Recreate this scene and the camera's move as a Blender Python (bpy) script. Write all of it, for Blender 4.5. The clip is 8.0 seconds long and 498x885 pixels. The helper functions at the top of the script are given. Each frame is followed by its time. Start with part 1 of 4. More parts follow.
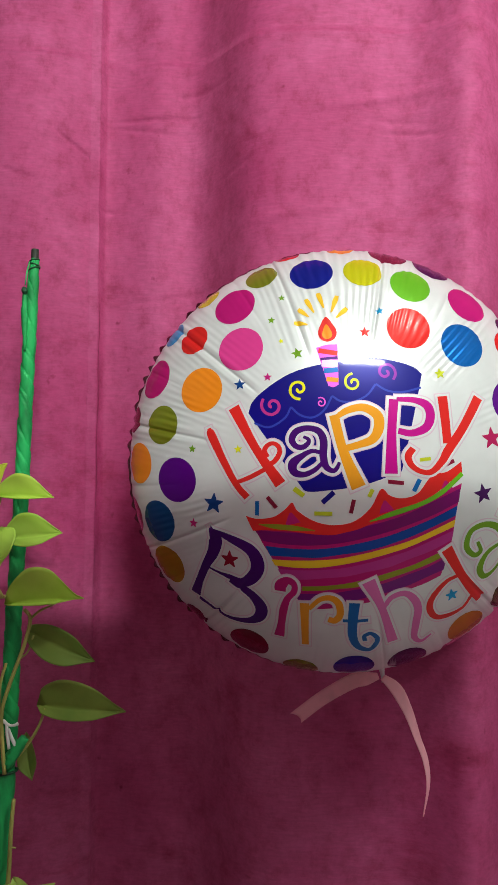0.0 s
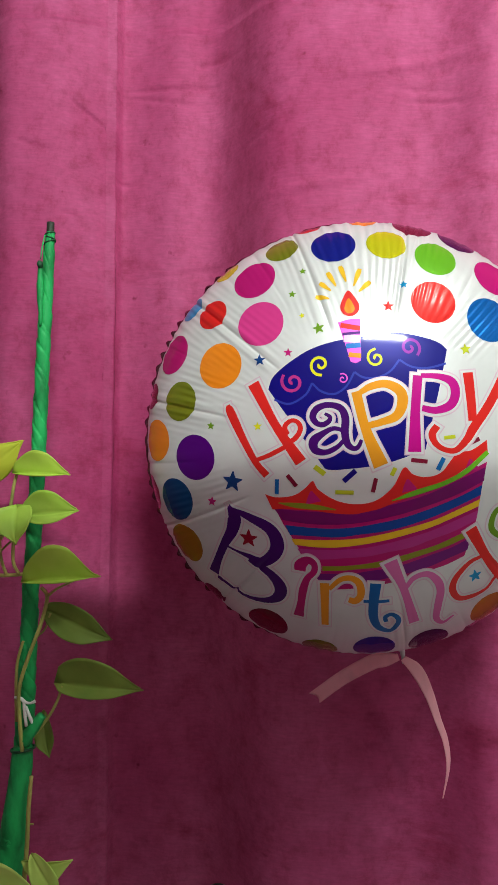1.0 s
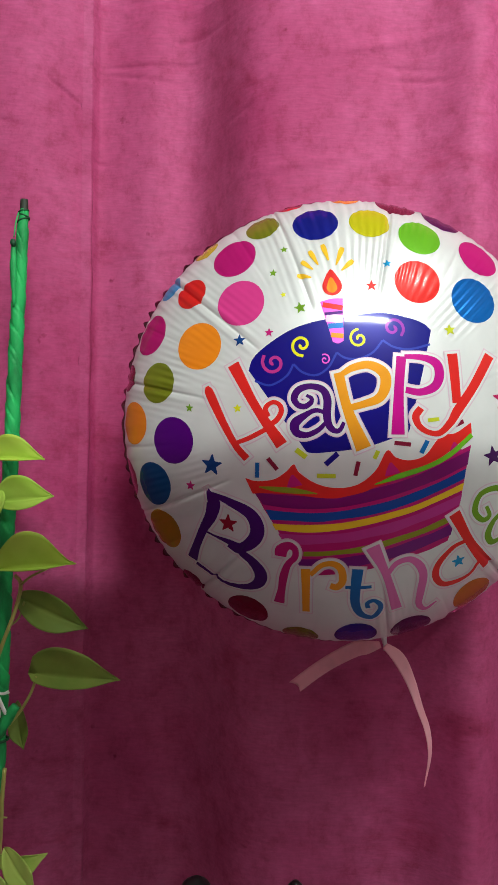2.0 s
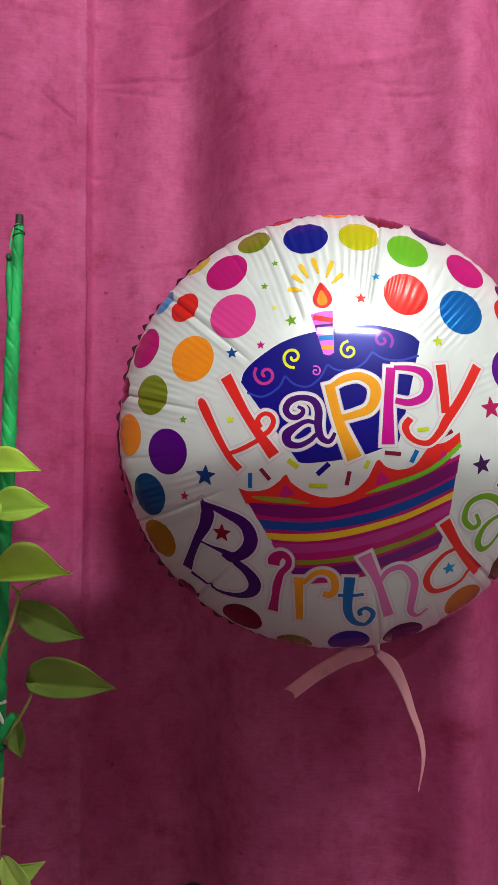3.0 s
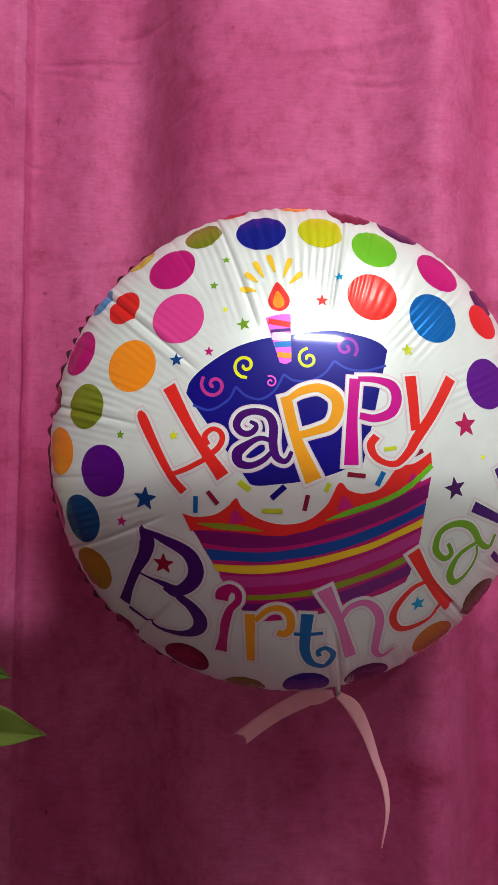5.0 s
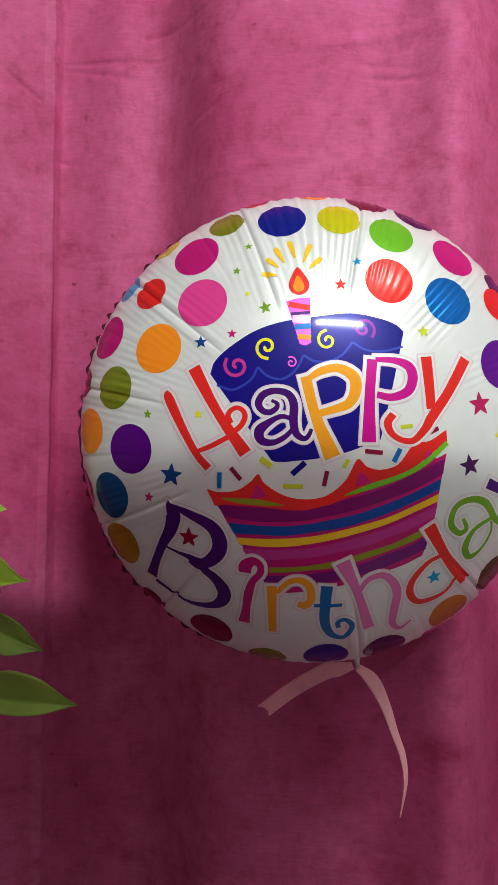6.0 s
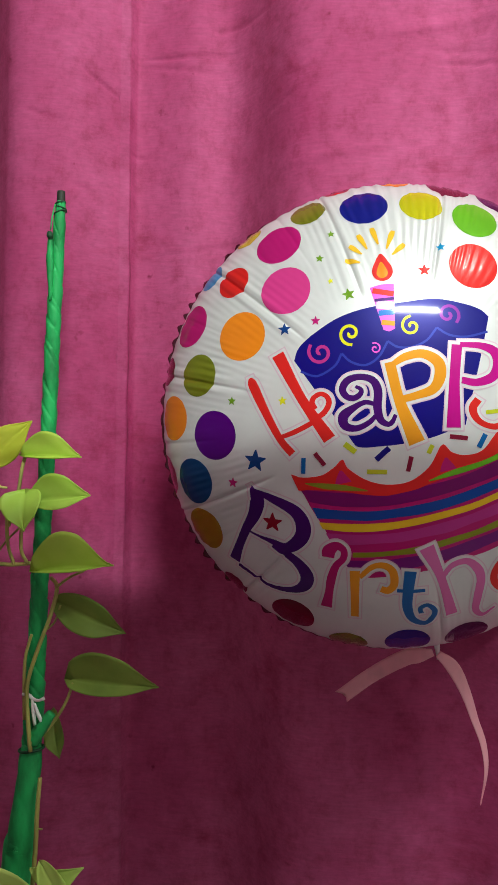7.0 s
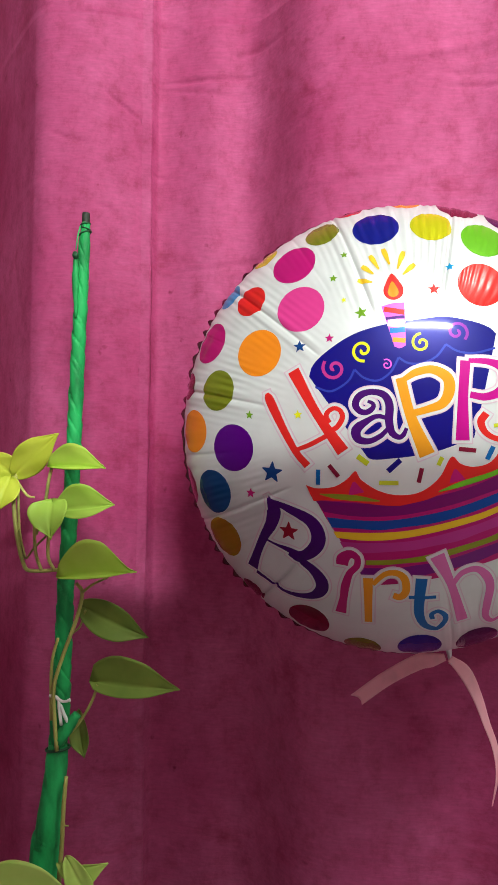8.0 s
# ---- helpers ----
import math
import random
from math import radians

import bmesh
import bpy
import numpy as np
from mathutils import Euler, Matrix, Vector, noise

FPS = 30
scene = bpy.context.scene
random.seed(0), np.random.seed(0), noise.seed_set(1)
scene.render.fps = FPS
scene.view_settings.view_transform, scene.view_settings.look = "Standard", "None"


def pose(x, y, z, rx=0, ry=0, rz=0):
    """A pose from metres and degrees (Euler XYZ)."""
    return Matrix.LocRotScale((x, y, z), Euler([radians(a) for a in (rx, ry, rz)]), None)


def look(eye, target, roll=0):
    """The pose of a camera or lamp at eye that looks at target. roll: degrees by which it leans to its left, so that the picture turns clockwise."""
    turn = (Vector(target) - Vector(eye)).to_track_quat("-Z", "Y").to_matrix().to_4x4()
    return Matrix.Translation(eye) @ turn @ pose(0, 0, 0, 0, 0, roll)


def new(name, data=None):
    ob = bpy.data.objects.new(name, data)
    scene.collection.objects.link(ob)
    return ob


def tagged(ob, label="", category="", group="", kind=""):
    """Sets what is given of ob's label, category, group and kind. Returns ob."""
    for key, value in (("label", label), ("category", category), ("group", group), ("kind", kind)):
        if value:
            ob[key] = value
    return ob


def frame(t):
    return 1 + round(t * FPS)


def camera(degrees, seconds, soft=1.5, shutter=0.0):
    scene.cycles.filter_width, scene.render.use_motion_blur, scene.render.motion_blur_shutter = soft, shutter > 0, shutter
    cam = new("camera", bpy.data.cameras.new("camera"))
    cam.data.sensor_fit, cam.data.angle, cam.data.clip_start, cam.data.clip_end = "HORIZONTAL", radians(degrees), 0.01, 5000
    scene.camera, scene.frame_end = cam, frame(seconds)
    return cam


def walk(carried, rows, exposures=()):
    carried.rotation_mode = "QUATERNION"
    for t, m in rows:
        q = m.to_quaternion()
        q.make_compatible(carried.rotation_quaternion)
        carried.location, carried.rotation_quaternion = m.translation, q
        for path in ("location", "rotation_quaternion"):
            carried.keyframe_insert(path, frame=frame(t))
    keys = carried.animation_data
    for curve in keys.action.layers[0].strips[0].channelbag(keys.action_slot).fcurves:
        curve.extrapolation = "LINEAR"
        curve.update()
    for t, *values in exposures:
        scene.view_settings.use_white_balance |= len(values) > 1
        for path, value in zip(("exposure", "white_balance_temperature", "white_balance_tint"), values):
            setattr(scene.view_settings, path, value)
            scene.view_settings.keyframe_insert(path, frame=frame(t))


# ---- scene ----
cam = camera(34.6, 8.0)
PATH = [
    (0, (0.025, 0.031, 1.477), (-0.04, 2.029, 1.533), 0.9),
    (0.5, (0.022, 0.04, 1.475), (-0.072, 2.038, 1.498), 1.0),
    (1, (0.021, 0.044, 1.476), (-0.081, 2.042, 1.478), 1.1),
    (1.5, (0.021, 0.06, 1.468), (-0.044, 2.059, 1.453), 1.2),
    (2.8, (0.017, 0.055, 1.469), (-0.023, 2.055, 1.456), 1.1),
    (3, (0.023, 0.05, 1.471), (-0.018, 2.05, 1.474), 0.8),
    (3.5, (0.031, 0.049, 1.476), (-0.001, 2.048, 1.506), 0.7),
    (4, (0.037, 0.063, 1.48), (0.043, 2.062, 1.527), 0.8),
    (4.5, (0.031, 0.107, 1.487), (0.082, 2.106, 1.533), 1.3),
    (4.7, (0.032, 0.124, 1.484), (0.086, 2.123, 1.516), 1.3),
    (6, (0.034, 0.098, 1.463), (0.027, 2.098, 1.488), 1.2),
    (6.5, (0.021, 0.092, 1.458), (-0.044, 2.091, 1.478), 1.3),
    (7, (0.012, 0.09, 1.456), (-0.126, 2.085, 1.466), 1.1),
    (7.5, (0.01, 0.086, 1.456), (-0.184, 2.076, 1.474), 1.0),
    (8, (0.016, 0.064, 1.461), (-0.172, 2.055, 1.484), 1.0),
]
walk(cam, [(t, look(eye, target, roll)) for t, eye, target, roll in PATH],
     [(0.0, -0.05), (4.5, -0.05), (6.5, -0.08), (7.0, -0.02), (7.5, 0.14), (8.0, 0.29)])

# ---- light ----
LAMP_Y, LAMP_Z = -1.12, 2.475
world = bpy.data.worlds.new("room_air")
scene.world = world
world.use_nodes = True
world.node_tree.nodes["Background"].inputs[0].default_value = (0.9, 0.95, 1.0, 1)
world.node_tree.nodes["Background"].inputs[1].default_value = 0.01
tube_light = bpy.data.lights.new("tube_light", "AREA")
tube_light.shape, tube_light.size, tube_light.size_y = "RECTANGLE", 0.46, 0.025
tube_light.energy, tube_light.color = 29.5, (0.94, 1.0, 0.96)
tube_lamp_light = new("tube_lamp_light", tube_light)
tube_lamp_light.matrix_world = look((0.41, LAMP_Y + 0.03, LAMP_Z), (0.2, 0.93, 1.6))
# Added fill lamp without a known source; lifts what the tube leaves dark.
FILL_AT = (0.60, -0.04, 2.56)
fill_light = bpy.data.lights.new("fill_light", "POINT")
fill_light.shadow_soft_size, fill_light.energy, fill_light.color = 0.09, 18.5, (0.97, 1.0, 0.96)
fill_lamp_light = new("fill_lamp_light", fill_light)
fill_lamp_light.location = FILL_AT


# ---- materials ----
def lin(r, g, b):
    return tuple((c / 255 / 12.92 if c <= 10 else ((c / 255 + 0.055) / 1.055) ** 2.4) for c in (r, g, b)) + (1.0,)


def material(name, colour, rough=0.5, metal=0.0, spec=0.5):
    m = bpy.data.materials.new(name)
    m.use_nodes = True
    b = m.node_tree.nodes["Principled BSDF"]
    b.inputs["Base Color"].default_value = colour
    b.inputs["Roughness"].default_value = rough
    b.inputs["Metallic"].default_value = metal
    b.inputs["Specular IOR Level"].default_value = spec
    return m, m.node_tree.nodes, m.node_tree.links, b


def noise_node(nodes, links, scale, detail=4.0, stretch=(1, 1, 1), rough=0.55):
    co = nodes.new("ShaderNodeTexCoord")
    mp = nodes.new("ShaderNodeMapping")
    mp.inputs["Scale"].default_value = stretch
    n = nodes.new("ShaderNodeTexNoise")
    n.inputs["Scale"].default_value, n.inputs["Detail"].default_value, n.inputs["Roughness"].default_value = scale, detail, rough
    links.new(co.outputs["Object"], mp.inputs["Vector"])
    links.new(mp.outputs["Vector"], n.inputs["Vector"])
    return n.outputs["Fac"]


def ramp(nodes, links, fac, stops):
    r = nodes.new("ShaderNodeValToRGB")
    links.new(fac, r.inputs["Fac"])
    while len(r.color_ramp.elements) < len(stops):
        r.color_ramp.elements.new(0.5)
    for e, (p, c) in zip(r.color_ramp.elements, stops):
        e.position, e.color = p, c
    return r.outputs["Color"]


def mix(nodes, links, a, b, fac, mode="MULTIPLY"):
    x = nodes.new("ShaderNodeMix")
    x.data_type, x.blend_type = "RGBA", mode
    links.new(a, x.inputs[6])
    links.new(b, x.inputs[7])
    if isinstance(fac, float):
        x.inputs[0].default_value = fac
    else:
        links.new(fac, x.inputs[0])
    return x.outputs[2]


def bump(nodes, links, bsdf, height, strength, distance):
    n = nodes.new("ShaderNodeBump")
    n.inputs["Strength"].default_value, n.inputs["Distance"].default_value = strength, distance
    links.new(height, n.inputs["Height"])
    links.new(n.outputs["Normal"], bsdf.inputs["Normal"])
    return n


def grey(v):
    return (v, v, v, 1)


def velvet(name="pink_velvet", lift=(1.0, 1.0, 1.0)):
    m, n, l, b = material(name, lin(205, 84, 140), 0.72, 0.0, 0.55)
    b.inputs["Specular Tint"].default_value = (1.0, 0.62, 0.80, 1)
    base = ramp(n, l, noise_node(n, l, 5.0, 5, (1, 1, 0.7)), [(0.3, (0.37 * lift[0], 0.027 * lift[1], 0.118 * lift[2], 1)), (0.7, (0.562 * lift[0], 0.106 * lift[1], 0.258 * lift[2], 1))])
    nap = ramp(n, l, noise_node(n, l, 48.0, 7, (1, 1, 0.8), 0.75), [(0.28, (0.68, 0.44, 0.52, 1)), (0.5, grey(0.97)), (0.75, (1.14, 1.32, 1.22, 1))])
    c = mix(n, l, base, nap, 0.95)
    drag = ramp(n, l, noise_node(n, l, 8.0, 7, (0.5, 1, 1.6), 0.72), [(0.34, (0.76, 0.42, 0.54, 1)), (0.44, grey(1.0)), (1.0, grey(1.05))])
    c = mix(n, l, c, drag, 0.68)
    flecks = ramp(n, l, noise_node(n, l, 46.0, 3, (1, 1, 1), 0.6), [(0.22, (0.45, 0.12, 0.25, 1)), (0.30, grey(1.0))])
    c = mix(n, l, c, flecks, 0.85)
    weave = noise_node(n, l, 260.0, 2, (0.25, 1, 1.6))
    c = mix(n, l, c, ramp(n, l, weave, [(0.3, grey(0.84)), (0.7, grey(1.12))]), 0.6)
    l.new(c, b.inputs["Base Color"])
    b.inputs["Sheen Weight"].default_value = 0.01
    b.inputs["Sheen Roughness"].default_value = 0.4
    b.inputs["Sheen Tint"].default_value = (1.0, 0.55, 0.75, 1)
    bump(n, l, b, weave, 0.14, 0.001)
    return m


def plaster(name, colour):
    m, n, l, b = material(name, colour, 0.85)
    c = ramp(n, l, noise_node(n, l, 3.0), [(0.3, tuple(0.88 * v for v in colour[:3]) + (1,)), (0.7, colour)])
    l.new(c, b.inputs["Base Color"])
    bump(n, l, b, noise_node(n, l, 90.0), 0.15, 0.002)
    return m


def foil(name, colour, metal, rough):
    m, n, l, b = material(name, colour, rough, metal, 0.18)
    c = ramp(n, l, noise_node(n, l, 40.0, 3), [(0.3, tuple(0.92 * v for v in colour[:3]) + (1,)), (0.7, colour)])
    l.new(c, b.inputs["Base Color"])
    b.inputs["Coat Weight"].default_value = 0.4
    b.inputs["Coat Roughness"].default_value = 0.07
    bump(n, l, b, noise_node(n, l, 120.0, 2), 0.03, 0.001)
    return m


def leaf_material(name, a, c2):
    m, n, l, b = material(name, a, 0.5, 0.0, 0.35)
    c = ramp(n, l, noise_node(n, l, 22.0, 4), [(0.35, a), (0.7, c2)])
    l.new(c, b.inputs["Base Color"])
    b.inputs["Subsurface Weight"].default_value = 0.0
    bump(n, l, b, noise_node(n, l, 160.0, 3), 0.12, 0.001)
    return m


def cloth(name, a, rough=0.55, dark=0.6, spec=0.4):
    m, n, l, b = material(name, a, rough, 0.0, spec)
    d = tuple(dark * v for v in a[:3]) + (1,)
    l.new(ramp(n, l, noise_node(n, l, 60.0, 4, (1, 1, 0.4)), [(0.3, d), (0.55, a)]), b.inputs["Base Color"])
    bump(n, l, b, noise_node(n, l, 400.0, 2), 0.15, 0.0008)
    return m


M = {}
M["velvet"] = velvet()
# The curtain's velvet in a slightly paler tone, for the hem strip.
M["hem"] = velvet("paler_pink_velvet", (1.03, 1.15, 1.08))
M["wall"] = plaster("painted_plaster", (0.49, 0.53, 0.505, 1))
M["ceiling"] = plaster("ceiling_plaster", (0.56, 0.59, 0.57, 1))
# For the added blocker wall; white so that it bounces light onto the balloon.
M["blocker_white"] = plaster("blocker_white_plaster", (0.80, 0.82, 0.80, 1))
M["floor"] = plaster("floor_cement", (0.50, 0.49, 0.47, 1))
M["film"] = foil("pearl_white_film", (0.74, 0.765, 0.745, 1), 0.25, 0.38)
# Silver foil with the curtain's dark red reflection put into its base colour.
M["silver"] = foil("curtain_tinted_silver_film", (0.20, 0.05, 0.085, 1), 1.0, 0.16)
M["outline"] = foil("pale_pink_print", (0.74, 0.56, 0.64, 1), 0.25, 0.40)
M["halo"] = foil("white_print", (0.75, 0.76, 0.75, 1), 0.22, 0.38)
PRINT = {
    "pink": (222, 62, 142), "magenta": (196, 22, 118), "orange": (246, 140, 22), "red": (226, 40, 34), "olive": (140, 150, 30),
    "navy": (6, 5, 124), "yellow": (226, 226, 22), "green": (110, 190, 34), "blue": (6, 104, 178), "purple": (104, 4, 150),
    "gold": (190, 140, 20), "crimson": (134, 18, 52), "plum": (66, 10, 84), "moss": (74, 82, 24), "leaf_green": (112, 160, 30),
    "cyan": (10, 150, 205), "lime": (196, 206, 40), "violet": (68, 2, 108), "amber": (240, 160, 30), "raspberry": (186, 16, 110),
    "rose": (220, 110, 176), "drip": (44, 62, 170), "candy": (236, 96, 216), "ivory": (238, 186, 232), "grape": (116, 12, 120),
    "spiral_purple": (132, 30, 150), "mauve": (188, 52, 140), "sun": (246, 196, 40), "aubergine": (124, 10, 104), "fuchsia": (200, 4, 140), "royal": (6, 72, 158), "ruby": (150, 12, 40), "deep_blue": (8, 62, 130), "wine": (178, 18, 84), "warm_yellow": (238, 200, 40),
}
for key, rgb in PRINT.items():
    M[key] = foil(key + "_print", lin(*rgb), 0.15, 0.34)
for key in ("olive", "yellow", "purple", "gold", "crimson", "plum", "moss"):
    M["foil_" + key] = foil(key + "_foil", lin(*PRINT[key]), 0.5, 0.2)
for key, metal in (("pink", 0.12), ("orange", 0.10), ("magenta", 0.25), ("red", 0.25), ("green", 0.25)):
    M["foil_" + key] = foil(key + "_foil", lin(*PRINT[key]), metal, 0.22)
M["foil_navy"] = foil("deep_navy_foil", lin(8, 28, 150), 0.45, 0.18)
# The bright blue foil's colour cut by a quarter, for the lower-left dot.
M["foil_teal"] = foil("darker_blue_foil", lin(6, 86, 156), 0.6, 0.18)
M["foil_blue"] = foil("bright_blue_foil", lin(8, 115, 208), 0.6, 0.16)
M["ribbon"] = cloth("pink_satin_ribbon", (0.97, 0.46, 0.52, 1), 0.35, 0.85, 0.5)
M["wrap"] = cloth("green_crepe_wrap", (0.022, 0.47, 0.12, 1), 0.55, 0.45, 0.3)
M["wrap_dark"] = cloth("dark_green_cord", (0.01, 0.10, 0.035, 1), 0.6, 0.5)
M["stick_tip"] = cloth("dark_bamboo_tip", (0.035, 0.045, 0.03, 1), 0.6, 0.5)
M["leaf_yellow"] = leaf_material("newest_leaf", (0.46, 0.56, 0.03, 1), (0.58, 0.64, 0.07, 1))
# Lighter leaf copy with the light on the bottom leaves put into its colour.
M["leaf_lit"] = leaf_material("lit_leaf", (0.46, 0.70, 0.12, 1), (0.58, 0.78, 0.20, 1))
M["leaf_light"] = leaf_material("young_leaf", (0.37, 0.58, 0.05, 1), (0.47, 0.66, 0.09, 1))
M["leaf_mid"] = leaf_material("mature_leaf", (0.31, 0.52, 0.05, 1), (0.41, 0.60, 0.09, 1))
# Darker leaf copy with the low shade put into its colour.
M["leaf_shaded"] = leaf_material("shaded_leaf", (0.15, 0.25, 0.035, 1), (0.24, 0.33, 0.055, 1))
M["vine"] = cloth("vine_skin", (0.46, 0.47, 0.12, 1), 0.5, 0.55)
M["tie"] = cloth("white_paper_tie", (0.88, 0.90, 0.84, 1), 0.6, 0.85)
M["black"] = cloth("black_plastic", (0.012, 0.012, 0.012, 1), 0.3, 0.7)
M["tip"] = cloth("grey_plastic", (0.18, 0.19, 0.18, 1), 0.4, 0.8)
M["clay"] = cloth("terracotta", (0.30, 0.10, 0.05, 1), 0.8, 0.7)
M["soil"] = cloth("potting_soil", (0.035, 0.024, 0.016, 1), 0.9, 0.5)
M["batten"] = cloth("white_enamel", (0.8, 0.8, 0.8, 1), 0.35, 0.95)
tube_glow = bpy.data.materials.new("tube_glow")
tube_glow.use_nodes = True
tube_glow.node_tree.nodes["Principled BSDF"].inputs["Emission Color"].default_value = (1.0, 0.97, 0.93, 1)
tube_glow.node_tree.nodes["Principled BSDF"].inputs["Emission Strength"].default_value = 12.0
M["tube"] = tube_glow
# Glow of the added fill lamp.
fill_globe_glow = bpy.data.materials.new("fill_globe_glow")
fill_globe_glow.use_nodes = True
fill_globe_glow.node_tree.nodes["Principled BSDF"].inputs["Emission Color"].default_value = (1.0, 0.98, 0.95, 1)
fill_globe_glow.node_tree.nodes["Principled BSDF"].inputs["Emission Strength"].default_value = 3.0
M["globe"] = fill_globe_glow


# ---- building helpers ----
def mesh_object(name, verts, faces, mat, parent=None, label="", smooth=True):
    me = bpy.data.meshes.new(name)
    me.from_pydata([tuple(v) for v in verts], [], faces)
    me.update()
    if smooth:
        me.shade_smooth()
    me.materials.append(mat)
    ob = new(name, me)
    ob.parent = parent
    if label:
        ob["label"] = label
    return ob


def part(name, bm, mat, parent, label="", smooth=False):
    me = bpy.data.meshes.new(name)
    bmesh.ops.recalc_face_normals(bm, faces=bm.faces)
    bm.to_mesh(me)
    bm.free()
    if smooth:
        me.shade_smooth()
    me.materials.append(mat)
    ob = new(name, me)
    ob.parent = parent
    if label:
        ob["label"] = label
    return ob


def box_bm(x0, x1, y0, y1, z0, z1, bevel=0.0):
    bm = bmesh.new()
    bmesh.ops.create_cube(bm, size=1.0)
    bmesh.ops.scale(bm, vec=(x1 - x0, y1 - y0, z1 - z0), verts=bm.verts)
    bmesh.ops.translate(bm, vec=((x0 + x1) / 2, (y0 + y1) / 2, (z0 + z1) / 2), verts=bm.verts)
    if bevel:
        bmesh.ops.bevel(bm, geom=bm.edges[:], offset=bevel, segments=2, affect="EDGES")
    return bm


def grid_faces(n, m, wrap=False):
    out = []
    for i in range(n - 1):
        for j in range(m if wrap else m - 1):
            k = (j + 1) % m
            out.append((i * m + j, i * m + k, (i + 1) * m + k, (i + 1) * m + j))
    return out


def glide(points, steps):
    """A smooth curve through rows of numbers."""
    p = np.array(points, float)
    if len(p) == 2:
        t = np.linspace(0, 1, steps + 1)[:, None]
        return p[0] + (p[1] - p[0]) * t
    e = np.vstack([2 * p[0] - p[1], p, 2 * p[-1] - p[-2]])
    out = []
    for i in range(len(p) - 1):
        a, b, c, d = e[i:i + 4]
        for t in np.linspace(0, 1, steps, endpoint=False):
            out.append(0.5 * (2 * b + (c - a) * t + (2 * a - 5 * b + 4 * c - d) * t * t + (3 * b - a - 3 * c + d) * t ** 3))
    out.append(p[-1])
    return np.array(out)


def tube(name, points, radii, mat, parent=None, label="", sides=10, steps=6, cap=True, ripple=None):
    """A round stem through points, with a radius at each."""
    rows = glide([tuple(p) + (r,) for p, r in zip(points, radii)], steps)
    pos, rad = rows[:, :3], rows[:, 3]
    verts, n, run = [], len(pos), 0.0
    side = Vector((0.3, -1, 0.2))
    for i in range(n):
        way = Vector(pos[min(i + 1, n - 1)] - pos[max(i - 1, 0)]).normalized()
        u = (side - way * side.dot(way)).normalized()
        v = way.cross(u)
        run += float(np.linalg.norm(pos[i] - pos[max(i - 1, 0)]))
        for k in range(sides):
            a = 2 * math.pi * k / sides
            r = rad[i] * (ripple(run, a) if ripple else 1.0)
            verts.append(Vector(pos[i]) + u * math.cos(a) * r + v * math.sin(a) * r)
    faces = grid_faces(n, sides, True)
    if cap:
        faces += [tuple(range(sides))[::-1], tuple((n - 1) * sides + k for k in range(sides))]
    return mesh_object(name, verts, faces, mat, parent, label)


# ---- the room ----
def slab(name, x0, x1, y0, y1, z0, z1, mat, label, category):
    return tagged(part(name, box_bm(x0, x1, y0, y1, z0, z1), mat, None), label, category, kind="structure")


slab("floor", -1.7, 1.9, -1.35, 1.35, -0.1, 0.0, M["floor"], "plain pale grey cement floor of the room", "floor")
slab("ceiling", -1.7, 1.9, -1.35, 1.35, 2.7, 2.8, M["ceiling"], "plain white plastered ceiling", "ceiling")
slab("wall_north", -1.7, 1.9, 1.25, 1.35, 0.0, 2.7, M["wall"], "plain plastered wall hidden behind the curtain", "wall")
slab("wall_south", -1.7, 1.9, -1.35, -1.25, 0.0, 2.7, M["wall"], "plain plastered wall carrying the tube lamp", "wall")
slab("wall_west", -1.7, -1.6, -1.25, 1.25, 0.0, 2.7, M["wall"], "plain plastered side wall", "wall")
slab("wall_east", 1.8, 1.9, -1.25, 1.25, 0.0, 2.7, M["wall"], "plain plastered side wall", "wall")
# Added unseen wall: cuts off the tube's light to shade the lower curtain.
slab("light_blocker_wall", -1.6, 0.38, -0.25, -0.15, 0.0, 1.932, M["blocker_white"], "added unseen half-height wall that blocks the tube's light low down", "wall")

lamp = tagged(new("tube_lamp"), "white fluorescent tube lamp on an enamel batten", "lamp")
lamp.location = (0.41, -1.25, LAMP_Z)
part("batten", box_bm(-0.27, 0.27, 0.0, 0.06, -0.03, 0.03, 0.006), M["batten"], lamp)
tube("tube", [(-0.24, 0.092, 0.0), (0.24, 0.092, 0.0)], [0.016, 0.016], M["tube"], lamp, "glowing glass tube", 12, 4)


# Body of the added, unseen fill lamp.
fill_globe = tagged(new("added_fill_lamp"), "added unseen globe lamp that fills the shade", "lamp")
fill_globe.location = (FILL_AT[0], FILL_AT[1], 0)
tube("rose", [(0, 0, 2.7), (0, 0, 2.67)], [0.05, 0.04], M["batten"], fill_globe, "", 20, 2)
tube("cord", [(0, 0, 2.672), (0, 0, FILL_AT[2] + 0.09)], [0.003, 0.003], M["batten"], fill_globe, "", 8, 2)
tube("holder", [(0, 0, FILL_AT[2] + 0.095), (0, 0, FILL_AT[2] + 0.06)], [0.018, 0.018], M["batten"], fill_globe, "", 16, 2)
globe = bmesh.new()
bmesh.ops.create_icosphere(globe, subdivisions=3, radius=0.07, matrix=Matrix.Translation((0, 0, FILL_AT[2])))
globe_ob = part("globe", globe, M["globe"], fill_globe, "glowing globe of the added fill lamp", True)
globe_ob.visible_shadow = False


# ---- the curtain ----
def hump(x, c, w):
    return np.exp(-((x - c) / w) ** 2)


def rise(x, at, w):
    return 0.5 * (1 + np.tanh((x - at) / w))


